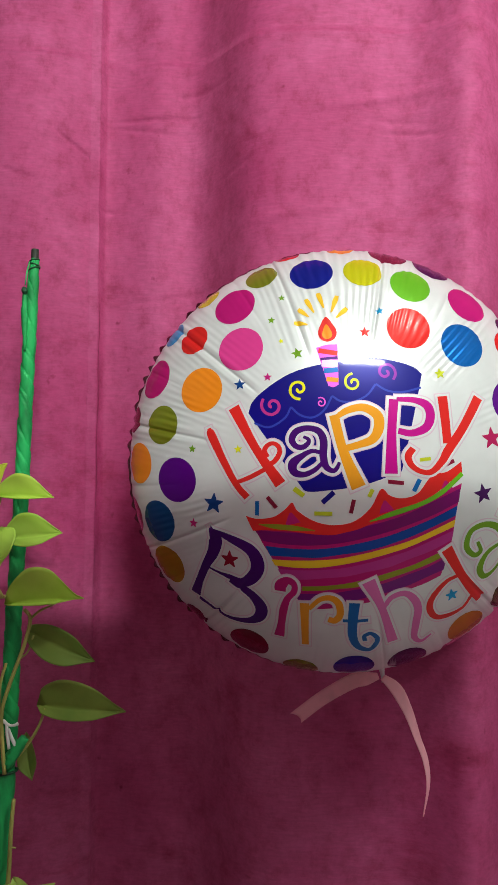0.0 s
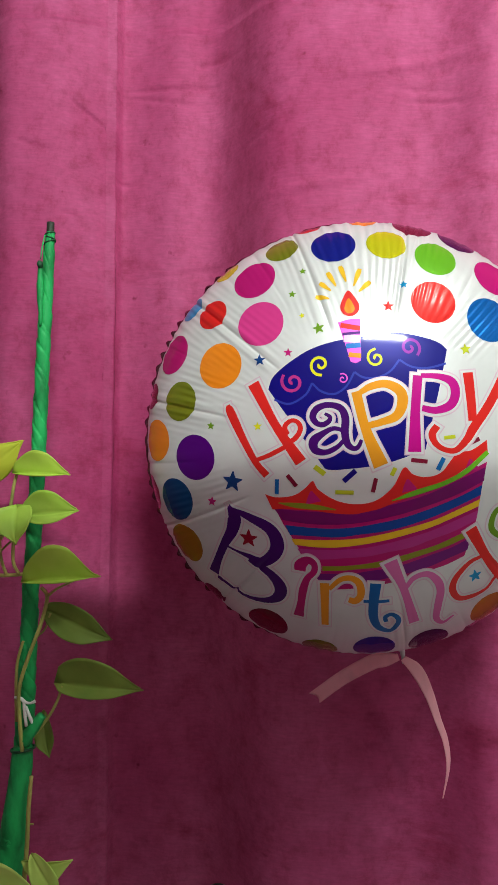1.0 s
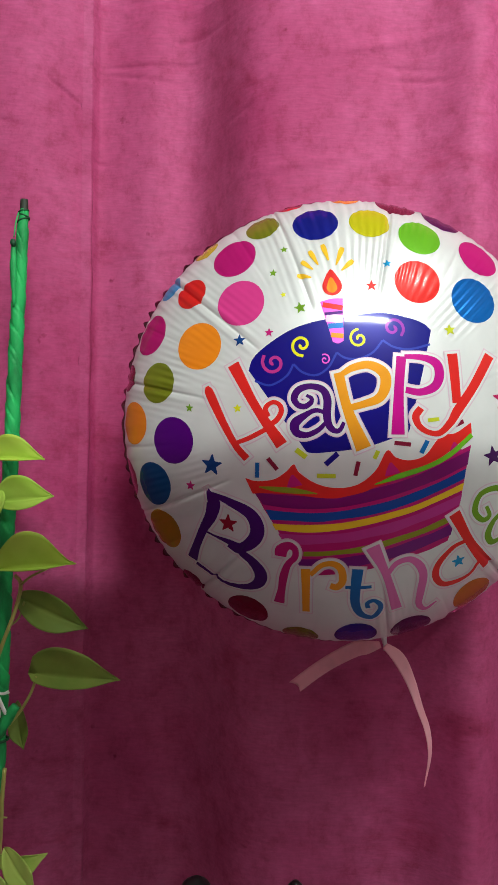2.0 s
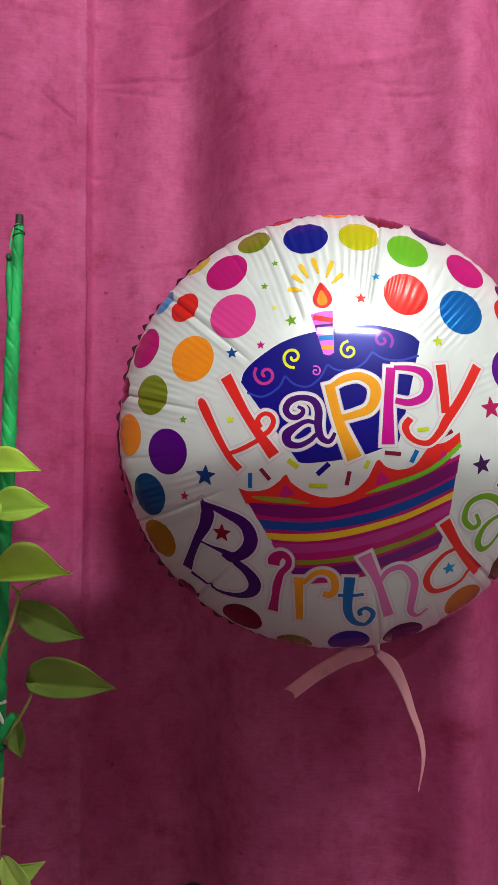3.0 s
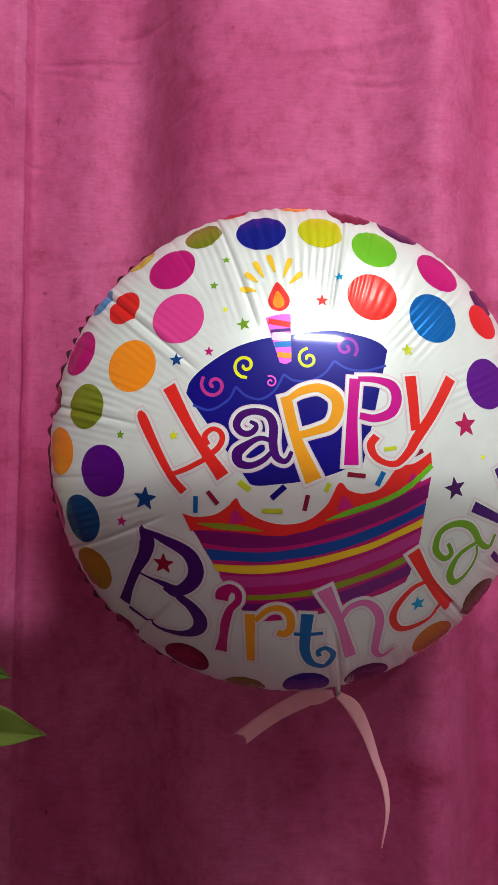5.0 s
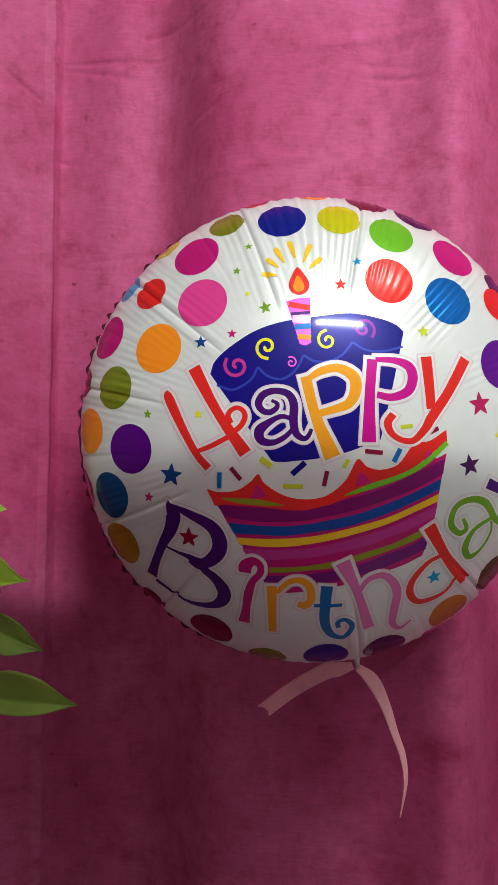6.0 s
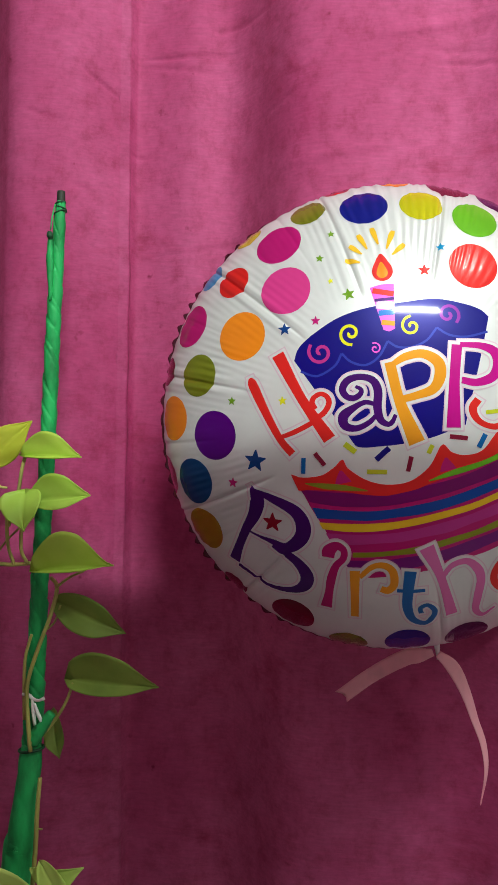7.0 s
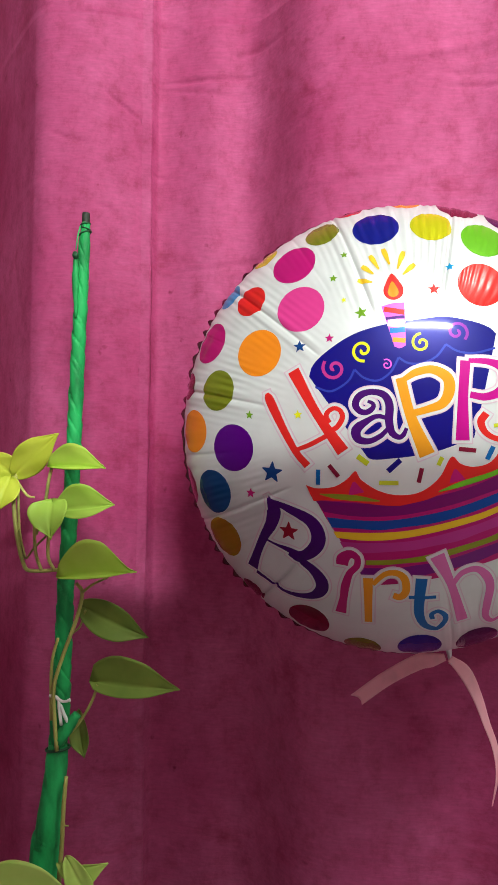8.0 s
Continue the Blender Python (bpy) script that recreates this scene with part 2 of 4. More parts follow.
def curtain_y(x, z):
    """Depth of the hanging cloth: broad folds, a hem band standing proud, small creases."""
    hem_x = x - 0.0058 + 0.004 * (z - 1.5)
    x = x + 0.012 * (z - 1.5) * np.sin(3 * x) - 0.004 * np.sin(2.2 * z + 5 * x)
    d = -0.303 - x
    y = 0.945 + np.clip(1.35 * 0.5 * (d + np.sqrt(d * d + 0.0003)), 0, 0.28) * np.clip((x + 0.66) / 0.08, 0, 1)
    y = y - 0.004 * hump(x, -0.250, 0.030) + 0.007 * hump(x, -0.155, 0.035)
    y = y - 0.016 * np.clip((x + 0.17) / 0.12, 0, 1) - 0.058 * rise(x, -0.026, 0.029) + 0.017 * hump(x, -0.070, 0.035)
    y = y - 0.004 * hump(x, 0.06, 0.05) + 0.004 * hump(x, 0.155, 0.035) - 0.024 * hump(x, 0.226, 0.034) + 0.050 * hump(x, 0.303, 0.038)
    far = np.clip((np.abs(x + 0.02) - 0.42) / 0.1, 0, 1)
    y = y + far * 0.028 * np.sin(17.0 * x + 0.6 * np.sin(4 * x))
    y = y - 0.034 * np.clip((-0.183 - hem_x) / 0.13, 0, 1) * np.clip((hem_x + 0.60) / 0.2, 0, 1)
    y = y - 0.0030 * (1 - rise(hem_x, -0.2000, 0.0060)) - 0.0110 * (1 - rise(hem_x, -0.1830, 0.0016))
    y = y + 0.0003 * np.sin(90 * z + 30 * x) * hump(hem_x, -0.194, 0.012)
    y = y + 0.0016 * np.sin(31 * x + 4 * np.sin(6 * z)) * np.sin(9 * z + 12 * x)
    return y


def build_curtain():
    xs = np.concatenate([np.arange(-1.58, -0.45, 0.01), np.arange(-0.45, 0.5, 0.0025), np.arange(0.5, 1.78, 0.01)])
    zs = np.concatenate([np.arange(0.03, 0.9, 0.03), np.arange(0.9, 1.66, 0.008), np.arange(1.66, 1.94, 0.0025), np.arange(1.94, 2.1, 0.008), np.arange(2.1, 2.62, 0.02)])
    X, Z = np.meshgrid(xs, zs)
    Y = curtain_y(X, Z)
    rng = np.random.default_rng(4)
    for _ in range(38):
        cx, cz = rng.uniform(-0.4, 0.45), rng.uniform(1.2, 2.05)
        lx, lz, a = rng.uniform(0.02, 0.07), rng.uniform(0.0025, 0.006), rng.uniform(-0.0022, 0.0022)
        Y += a * np.exp(-((X - cx) / lx) ** 2 - ((Z - cz - 0.15 * (X - cx)) / lz) ** 2)
    # pressed creases: middle x, z, half length, half height, depth, slope
    for cx, cz, lx, lz, a, m in ((-0.118, 1.876, 0.050, 0.0016, 0.0030, 0.02), (-0.128, 1.862, 0.045, 0.0022, 0.0018, -0.16), (-0.205, 1.835, 0.018, 0.0016, 0.0024, -0.65),
                                 (-0.214, 1.842, 0.016, 0.0014, 0.0020, -0.8), (0.168, 1.828, 0.026, 0.0018, 0.0022, -0.08), (0.150, 1.842, 0.032, 0.0018, 0.0016, -0.1),
                                 (-0.176, 1.768, 0.010, 0.0016, 0.0026, -0.1), (-0.228, 1.726, 0.008, 0.0014, 0.0024, -0.2), (-0.060, 1.905, 0.040, 0.0022, 0.0016, 0.1),
                                 (-0.020, 1.802, 0.018, 0.0018, 0.0018, 0.35), (-0.268, 1.80, 0.020, 0.002, 0.0018, -0.3), (0.270, 1.795, 0.020, 0.002, 0.0018, 0.2)):
        Y += a * np.exp(-((X - cx) / lx) ** 4 - ((Z - cz - m * (X - cx)) / lz) ** 2)
    verts = np.stack([X, Y, Z], -1).reshape(-1, 3)
    ob = mesh_object("curtain", verts, grid_faces(len(zs), len(xs)), M["velvet"])
    ob.modifiers.new("thickness", "SOLIDIFY").thickness = 0.002
    hx = np.linspace(-0.1975, -0.1845, 9)
    hz = np.arange(0.03, 2.6, 0.006)
    X, Z = np.meshgrid(hx, hz)
    X = X + 0.0058 - 0.004 * (Z - 1.5) + 0.0008 * np.sin(9 * Z) + 0.0003 * np.sin(70 * Z)
    Y = curtain_y(X, Z) + 0.0006 - 0.0026 * np.linspace(0, 1, 9) ** 0.8 
    hem = mesh_object("hem", np.stack([X, Y, Z], -1).reshape(-1, 3), grid_faces(len(hz), 9), M["hem"], ob, "paler side hem")
    hem.modifiers.new("thickness", "SOLIDIFY").thickness = 0.0012
    return tagged(ob, "crushed pink velvet curtain hanging in soft folds", "curtain")


build_curtain()
rod = tagged(new("curtain_rod"), "white metal curtain rod along the wall", "curtain rod")
tube("pole", [(-1.6, 0.96, 2.63), (1.8, 0.96, 2.63)], [0.0125, 0.0125], M["batten"], rod, "", 12, 2)


# ---- the foil balloon ----
BALLOON, TIP = (0.083, 0.745, 1.4805), 3.0
RB, HB = 0.187, 0.09
RIM_R = RB * np.sin(np.linspace(0, math.pi / 2, 2001))


def dome(r):
    return HB * np.clip(1 - (np.abs(r) / RB) ** 2.3, 0, None) ** 0.55


ARC = np.concatenate([[0], np.cumsum(np.hypot(np.diff(RIM_R), np.diff(dome(RIM_R))))])
FULL = ARC[-1]
rng = np.random.default_rng(11)
CREASES = []
for deg, depth, reach in [(80, 2.2, 0.52), (110, 2.1, 0.50), (141.5, 2.2, 0.48), (170, 1.6, 0.60), (204.6, 1.8, 0.53), (230, 2.3, 0.60),
                          (317.4, 2.2, 0.70), (282.6, 1.4, 0.66), (121.6, 0.9, 0.66), (95, 0.8, 0.7), (59.4, 0.9, 0.72), (26.6, 0.8, 0.7),
                          (345, 0.9, 0.66), (300, 0.7, 0.8), (262, 0.6, 0.8), (246, 0.7, 0.78), (187, 0.8, 0.72), (155, 0.9, 0.7),
                          (215, 0.7, 0.75), (44, 0.9, 0.68), (8, 0.8, 0.7), (331, 0.7, 0.74), (131, 0.6, 0.72), (69, 0.6, 0.74)]:
    CREASES.append((math.radians(deg), 0.9 * depth if depth > 0.95 else 0.45 * depth, reach))


def wrinkle(r, th):
    """How far the film stands out or in: pinched creases, fine puckers, the ruffled rim."""
    q = np.clip(r / RB, 0, 1)
    w = np.zeros_like(q)
    for a, depth, reach in CREASES:
        d = np.angle(np.exp(1j * (th - a)))
        fade = np.clip((q - reach) / (0.97 - reach), 0, 1) ** 0.8
        cross = d * r
        fade = fade * (1 - 0.62 * q ** 8)
        w -= 0.0014 * depth * fade * np.exp(-(cross / 0.0013) ** 2)
        w += 0.0006 * (1 - 0.5 * q ** 4) * depth * fade * (np.exp(-((cross - 0.0048) / 0.003) ** 2) + np.exp(-((cross + 0.0048) / 0.003) ** 2))
        side = np.exp(-(cross / 0.022) ** 2)
        w += 0.00013 * depth * fade * side * np.sin(cross / 0.00085 + 3 * a)
    for deg, wide, deep in ((47.3, 0.017, 0.00019), (197.8, 0.014, 0.00010), (163.0, 0.018, 0.00009), (24.0, 0.016, 0.00012)):
        cross = np.angle(np.exp(1j * (th - math.radians(deg)))) * r
        span = np.clip((q - 0.5) / 0.14, 0, 1) * np.clip((0.97 - q) / 0.1, 0, 1)
        w += deep * span * np.exp(-(cross / wide) ** 2) * np.sin(cross / 0.00085 + 4 * (q - 0.7))
    patch = 0.5 + 0.5 * np.sin(5 * th + 1.3) * np.sin(3 * th + 0.4)
    body = np.clip((q - 0.5) / 0.35, 0, 1)
    w += 0.00022 * np.clip(np.sin(th - 0.1), 0, 1) ** 2 * body * (0.5 + 0.5 * np.sin(4 * th + 2)) * np.sin(150 * th + 4 * np.sin(9 * th))
    w += 0.00005 * body * patch * np.sin(74 * th + 2.5 * np.sin(7 * th) + 3 * q)
    w += 0.0003 * q ** 14 * np.sin(96 * th + 1.6 * np.sin(7 * th) + 0.8 * np.sin(19 * th))
    return w


def on_film(fx, fy, off=0.0):
    """From the flat print, in metres from its middle, to the inflated front film."""
    s = np.clip(np.hypot(fx, fy), 1e-9, FULL * 0.9985)
    th = np.arctan2(fy, fx)
    r = np.interp(s, ARC, RIM_R)
    e = 2e-4
    slope = (dome(np.clip(r + e, 0, RB)) - dome(np.clip(r - e, 0, RB))) / (np.clip(r + e, 0, RB) - np.clip(r - e, 0, RB))
    k = np.hypot(1, slope)
    out = wrinkle(r, th) + off
    rr, dep = r + out * (-slope / k), dome(r) + out / k
    return np.stack([rr * np.cos(th), -dep, rr * np.sin(th)], -1)


balloon = tagged(new("foil_balloon"), "round white foil birthday balloon with dots and cake print", "balloon")
balloon.matrix_world = pose(*BALLOON, TIP, 0, 0)


def build_film():
    seg = 2100
    s = np.concatenate([np.linspace(0.0005, 0.45, 50), np.linspace(0.456, 1.0, 170)]) * FULL * 0.9985
    th = np.linspace(0, 2 * math.pi, seg, endpoint=False)
    A, S = np.meshgrid(th, s)
    front = on_film(S * np.cos(A), S * np.sin(A))
    faces = grid_faces(len(s), seg, True) + [tuple(range(seg))]
    mesh_object("front_film", front.reshape(-1, 3), [f[::-1] for f in faces], M["film"], balloon, "pearly white printed front")
    s2 = s[::4]
    A, S = np.meshgrid(th[::3], s2)
    back = on_film(S * np.cos(A), S * np.sin(A))
    back[..., 1] *= -1
    mesh_object("back_film", back.reshape(-1, 3), grid_faces(len(s2), seg // 3, True) + [tuple(range(seg // 3))[::-1]], M["film"], balloon, "white foil back")
    rows = []
    for i, q in enumerate(np.linspace(0, 1, 5)):
        wave = 96 * th + 1.6 * np.sin(7 * th) + 0.8 * np.sin(19 * th)
        lower_left = 0.5 + 0.5 * np.cos(th - math.radians(208))
        ruffle = np.sin(wave) * (0.62 + 0.30 * np.sin(5 * th + 1) + 0.25 * np.sin(17 * th)) * (0.72 - 0.28 * np.cos(th))
        pinch = sum(d * np.exp(-(np.angle(np.exp(1j * (th - a))) * RB / 0.007) ** 2) for a, d, _ in CREASES)
        r = RB - 0.002 + q * (0.0030 + 0.0020 * lower_left + (0.0010 + 0.0020 * lower_left) * ruffle - 0.0018 * pinch)
        y = 0.004 * q + (0.0004 + 0.0020 * q) * ruffle + 0.001 * q * np.sin(13 * th)
        rows.append(np.stack([r * np.cos(th), y, r * np.sin(th)], -1))
    rim = mesh_object("rim_seam", np.array(rows).reshape(-1, 3), grid_faces(5, seg, True), M["silver"], balloon, "crimped silver foil seam with the curtain's reflection in its colour")
    rim.modifiers.new("thickness", "SOLIDIFY").thickness = 0.0003


build_film()


def printed(name, flat, mat, off, parent=None, wrap=False, extra=(), label=""):
    """A printed shape: a grid of places on the flat print, in millimetres, laid on the film."""
    g = np.asarray(flat, float) / 1000
    n, m = g.shape[:2]
    v = on_film(g[..., 0], g[..., 1], off).reshape(-1, 3)
    faces = grid_faces(n, m, wrap) + list(extra)
    a, b, c = v[faces[len(faces) // 2][0]], v[faces[len(faces) // 2][1]], v[faces[len(faces) // 2][2]]
    if np.cross(b - a, c - a)[1] > 0:
        faces = [f[::-1] for f in faces]
    return mesh_object(name, v, faces, mat, parent or balloon, label)


def blob(name, x, y, radius, mat, off, parent=None, rings=26, seg=140, label=""):
    """A round or pointed shape about one middle; radius is a number or a function of the angle."""
    a = np.linspace(0, 2 * math.pi, seg, endpoint=False)
    rad = radius(a) if callable(radius) else np.full(seg, float(radius))
    t = np.linspace(0.02, 1, rings)[:, None]
    g = np.stack([x + t * rad * np.cos(a), y + t * rad * np.sin(a)], -1)
    return printed(name, g, mat, off, parent, True, [tuple(range(seg))[::-1]], label)


def star_radius(size, turn):
    def f(a):
        k = ((a - turn) / (2 * math.pi) * 5) % 1.0
        t = np.abs(k - 0.5) * 2
        inner = 0.42
        # straight edges between the points and the notches
        ang = (1 - t) * math.pi / 5
        return size * inner * math.sin(math.pi / 5) / (np.sin(ang) + inner * np.sin(math.pi / 5 - ang))
    return f


def stroke(name, row, mat, off, parent=None, grow=0.0, across=5, label=""):
    """A pen stroke: rows of x, y and half width in millimetres."""
    longest = max(math.dist(a[:2], b[:2]) for a, b in zip(row, row[1:]))
    c = glide(row, max(6, int(longest / 1.1)))
    across = max(across, int(2 * (max(q[2] for q in row) + grow) / 1.1) + 2)
    p, w = c[:, :2], np.maximum(c[:, 2], 0.2) + grow
    d = np.gradient(p, axis=0)
    d /= np.linalg.norm(d, axis=1)[:, None] + 1e-9
    if grow:
        p = np.vstack([p[0] - d[0] * grow, p, p[-1] + d[-1] * grow])
        d, w = np.vstack([d[0], d, d[-1]]), np.concatenate([[w[0]], w, [w[-1]]])
    nrm = np.stack([-d[:, 1], d[:, 0]], -1)
    t = np.linspace(-1, 1, across)
    g = p[:, None, :] + nrm[:, None, :] * w[:, None, None] * t[None, :, None]
    return printed(name, g, mat, off, parent, label=label)


def between(name, top, low, mat, off, parent=None, n=14, steps=5, smooth=True):
    """The area between two curves."""
    a, b = (glide(top, steps), glide(low, steps)) if smooth else (np.array(top, float), np.array(low, float))
    t = np.linspace(0, 1, n)[:, None, None]
    return printed(name, a + (b - a) * t, mat, off, parent)


# dots of one size, spread all over the print
DOT = 19.0
for colour, places in [
    ("pink", [(-89, 96)]),
    ("magenta", [(-99, 139), (-176, 77), (107, 145)]),
    ("orange", [(-122, 62), (-190, -2)]),
    ("red", [(-135, 109, 14), (48, 114, 18), (143, 107, 15)]),
    ("olive", [(-160, 33, 17), (-78, 171, 15), (-37, -196, 17)]),
    ("navy", [(-32, 169), (13, -187)]),
    ("yellow", [(13, 170, 17)]),
    ("green", [(54, 157, 18)]),
    ("blue", [(94, 102)]),
    ("teal", [(-165, -53)]),
    ("purple", [(137, 56), (-143, -14)]),
    ("gold", [(-159, -95), (114, -146)]),
    ("crimson", [(-84, -166), (-209, -56), (41, 203)]),
    ("plum", [(63, -181), (83, 190)]),
    ("moss", [(153, -115)]),
]:
    for x, y, *size in places:
        blob("dot", x, y, size[0] if size else DOT, M["foil_" + colour], 0.00015)
for colour, x, y in [("blue", -165, 123), ("red", -58, 207), ("orange", -5, 212), ("yellow", -134, 160), ("crimson", -205, 40), ("magenta", 112, -176),
                     ("plum", 150, 128), ("green", 186, 92), ("orange", 181, 10), ("crimson", -140, -150), ("magenta", 160, 150), ("red", 190, -60)]:
    blob("dot", x, y, 13.0, M["cyan"] if colour == "blue" else M["foil_" + colour], 0.00012)

for colour, places in [
    ("leaf_green", [(-42.0, 90.4, 5.2), (-64.1, 120.2, 3.6), (-56.5, 141.3, 3.4), (-127.7, 12.6, 3.8)]),
    ("deep_blue", [(-88.0, 65.3, 5.2), (-108.2, -31.5, 9.6)]),
    ("magenta", [(-65.3, 71.1, 3.8), (-126.7, -49.5, 4.6)]),
    ("wine", [(116.1, 25.0, 10.0)]),
    ("yellow", [(-55.3, 101.2, 2.6), (-87.9, 13.1, 3.8), (132.0, 2.4, 2.6)]),
    ("red", [(11.9, 108.7, 4.8)]),
    ("ruby", [(-95.2, -78.0, 8.8)]),
    ("cyan", [(24.6, 128.1, 3.8), (89.4, -105.8, 6.6)]),
    ("lime", [(72.0, 75.9, 5.0)]),
    ("plum", [(109.2, -19.7, 9.0)]),
]:
    for x, y, size in places:
        blob("star", x, y, star_radius(size, math.radians(96 + 10 * math.sin(x))), M[colour], 0.00018, None, 8, 60)

for colour, bars in [
    ("lime", [((-42.7, -16.8, 2.0), (-34.9, -22.4, 2.0)), ((-26.5, -36.1, 1.6), (-12.5, -36.0, 1.6)), ((18.5, -16.3, 1.6), (15.8, -22.3, 1.6)), ((55.1, 7.1, 1.4), (63.8, 8.2, 1.4))]),
    ("crimson", [((-63.7, -24.1, 1.6), (-56.4, -32.5, 1.6)), ((4.1, -24.6, 1.6), (2.0, -35.4, 1.6)), ((30.3, -10.1, 1.6), (42.8, -11.2, 1.6)), ((76.3, 3.5, 1.6), (83.0, 6.8, 1.6))]),
    ("blue", [((-71.7, -27.7, 1.6), (-71.8, -39.3, 1.6)), ((55.3, -8.1, 1.8), (50.9, -17.5, 1.8))]),
    ("navy", [((-11.5, -19.0, 2.0), (-20.4, -27.5, 2.0))]),
]:
    for bar in bars:
        stroke("sprinkle", bar, M[colour], 0.0003, None, 0.0, 4)

# the printed cake: top tier, sponge with bands, scalloped red icing, candle
cake = between("cake_print", [(-80, 42), (-77, 51), (-67, 61), (-49, 73), (-29, 80), (-5, 84), (19, 87), (39, 84), (51, 80), (57, 75)],
               [(-35, -18), (-32, -19), (-26, -19), (-18, -18), (-9, -17), (3, -15), (15, -12), (26, -8), (35, -4), (41, -2)], M["navy"], 0.00015, None, 80, 9)
cake["label"] = "printed layer cake, dark blue top tier"
for drip in ([(-75, 34), (-63, 31), (-51, 38), (-46, 47)], [(-46, 47), (-39, 41), (-29, 39), (-20, 45), (-14, 56)],
             [(-14, 56), (-7, 52), (3, 52), (13, 57), (20, 66)], [(20, 66), (29, 61), (41, 60), (56, 64)]):
    stroke("icing_line", [(x, y, 0.8) for x, y in drip], M["drip"], 0.00024, cake, 0.0, 3)
for x, y, size, colour, turn, way in [(-60.9, 48.1, 9.2, "mauve", 2.5, -1), (-40.1, 61.5, 8.4, "yellow", -1.4, 1), (-22.7, 50.7, 4.2, "candy", 2.1, 1),
                                      (2.4, 66.9, 7.4, "lime", 1.66, -1), (27.9, 75.6, 8.4, "spiral_purple", -0.78, -1)]:
    path = [(x + size * k * math.cos(turn + way * 9.2 * (k - 1)), y + size * k * math.sin(turn + way * 9.2 * (k - 1)), 0.13 * size) for k in np.linspace(0.1, 1, 16)]
    stroke("swirl", path, M[colour], 0.00026, cake, 0.0, 4)
between("sponge", [(-76, -46), (-55, -48), (-35, -48), (-14, -47), (6, -44), (27, -38), (47, -31), (68, -22), (90, -11)],
        [(-66, -64), (-47, -65), (-27, -65), (-9, -63), (10, -59), (29, -54), (48, -47), (67, -39), (87, -29)], M["raspberry"], 0.00015, cake, 16, 14)
between("sponge", [(-66, -64), (-47, -65), (-27, -65), (-9, -63), (10, -59), (29, -54), (48, -47), (67, -39), (87, -29)],
        [(-55, -81), (-38, -82), (-20, -81), (-3, -78), (14, -75), (31, -70), (49, -63), (67, -56), (85, -47)], M["raspberry"], 0.00015, cake, 16, 14)
between("sponge", [(-55, -81), (-38, -82), (-20, -81), (-3, -78), (14, -75), (31, -70), (49, -63), (67, -56), (85, -47)],
        [(-45, -100), (-29, -99), (-13, -97), (3, -95), (18, -91), (34, -87), (50, -81), (66, -74), (83, -66)], M["raspberry"], 0.00015, cake, 16, 14)
between("sponge", [(-45, -100), (-29, -99), (-13, -97), (3, -95), (18, -91), (34, -87), (50, -81), (66, -74), (83, -66)],
        [(-32, -118), (-19, -117), (-5, -115), (9, -112), (22, -109), (36, -104), (49, -99), (63, -94), (77, -87)], M["raspberry"], 0.00015, cake, 16, 14)
between("band", [(-74, -51), (-53, -52), (-32, -52), (-13, -50), (7, -47), (27, -42), (47, -35), (68, -25), (89, -15)],
        [(-67, -60), (-48, -62), (-29, -62), (-9, -60), (10, -56), (28, -51), (48, -44), (68, -36), (88, -26)], M["aubergine"], 0.00024, cake, 8, 14)
between("band", [(-65, -64), (-47, -65), (-27, -65), (-9, -63), (10, -59), (29, -54), (48, -47), (67, -39), (87, -29)],
        [(-61, -72), (-43, -72), (-24, -72), (-6, -69), (12, -66), (30, -61), (49, -54), (67, -46), (86, -37)], M["royal"], 0.00024, cake, 8, 14)
between("band", [(-60, -75), (-42, -75), (-23, -74), (-6, -72), (12, -68), (30, -63), (49, -57), (67, -49), (86, -40)],
        [(-57, -80), (-39, -81), (-21, -80), (-3, -77), (14, -73), (31, -68), (49, -62), (67, -54), (85, -46)], M["warm_yellow"], 0.00024, cake, 8, 14)
between("band", [(-55, -83), (-37, -83), (-20, -82), (-3, -80), (14, -76), (31, -71), (49, -65), (67, -57), (85, -49)],
        [(-50, -91), (-34, -91), (-17, -89), (0, -87), (16, -83), (33, -79), (50, -72), (66, -66), (84, -57)], M["mauve"], 0.00024, cake, 8, 14)
between("band", [(-35, -97), (-20, -96), (-5, -94), (9, -91), (23, -87), (38, -82), (53, -77), (68, -70), (83, -63)],
        [(-35, -101), (-20, -100), (-6, -98), (9, -96), (24, -92), (38, -87), (52, -82), (67, -76), (83, -68)], M["olive"], 0.00024, cake, 8, 14)
between("band", [(-42, -104), (-26, -103), (-11, -102), (4, -99), (20, -96), (35, -91), (50, -85), (66, -79), (81, -71)],
        [(-35, -114), (-21, -113), (-7, -110), (7, -108), (21, -104), (36, -100), (50, -95), (65, -88), (79, -82)], M["grape"], 0.00024, cake, 8, 14)
between("icing", [(-81, -40), (-72, -42), (-59, -40), (-50, -34), (-44, -28), (-40, -34), (-27, -42), (-12, -45), (4, -42), (17, -31), (25, -16), (32, -21), (42, -23), (54, -19), (65, -5), (77, -2), (89, 6)],
        [(-75, -52), (-66, -51), (-56, -51), (-46, -51), (-36, -52), (-24, -53), (-12, -53), (-3, -51), (8, -48), (17, -44), (27, -40), (37, -36), (47, -31), (58, -26), (70, -18), (80, -10), (90, -3)], M["red"], 0.00032, cake, 16, 8)
for x, y in ((-45, -36), (28, -25), (76, -9)):
    stroke("icing_patch", [(x, y, 0.8), (x + 1, y - 5, 4.0), (x + 2, y - 9, 6.0)], M["magenta"], 0.00038, cake, 0.0, 5)
stroke("band", [(-70.2, -46.4, 0.4), (-56.9, -47.6, 2.0), (-41.1, -48.4, 2.0), (-25.8, -49.8, 0.4)], M["olive"], 0.0004, cake)
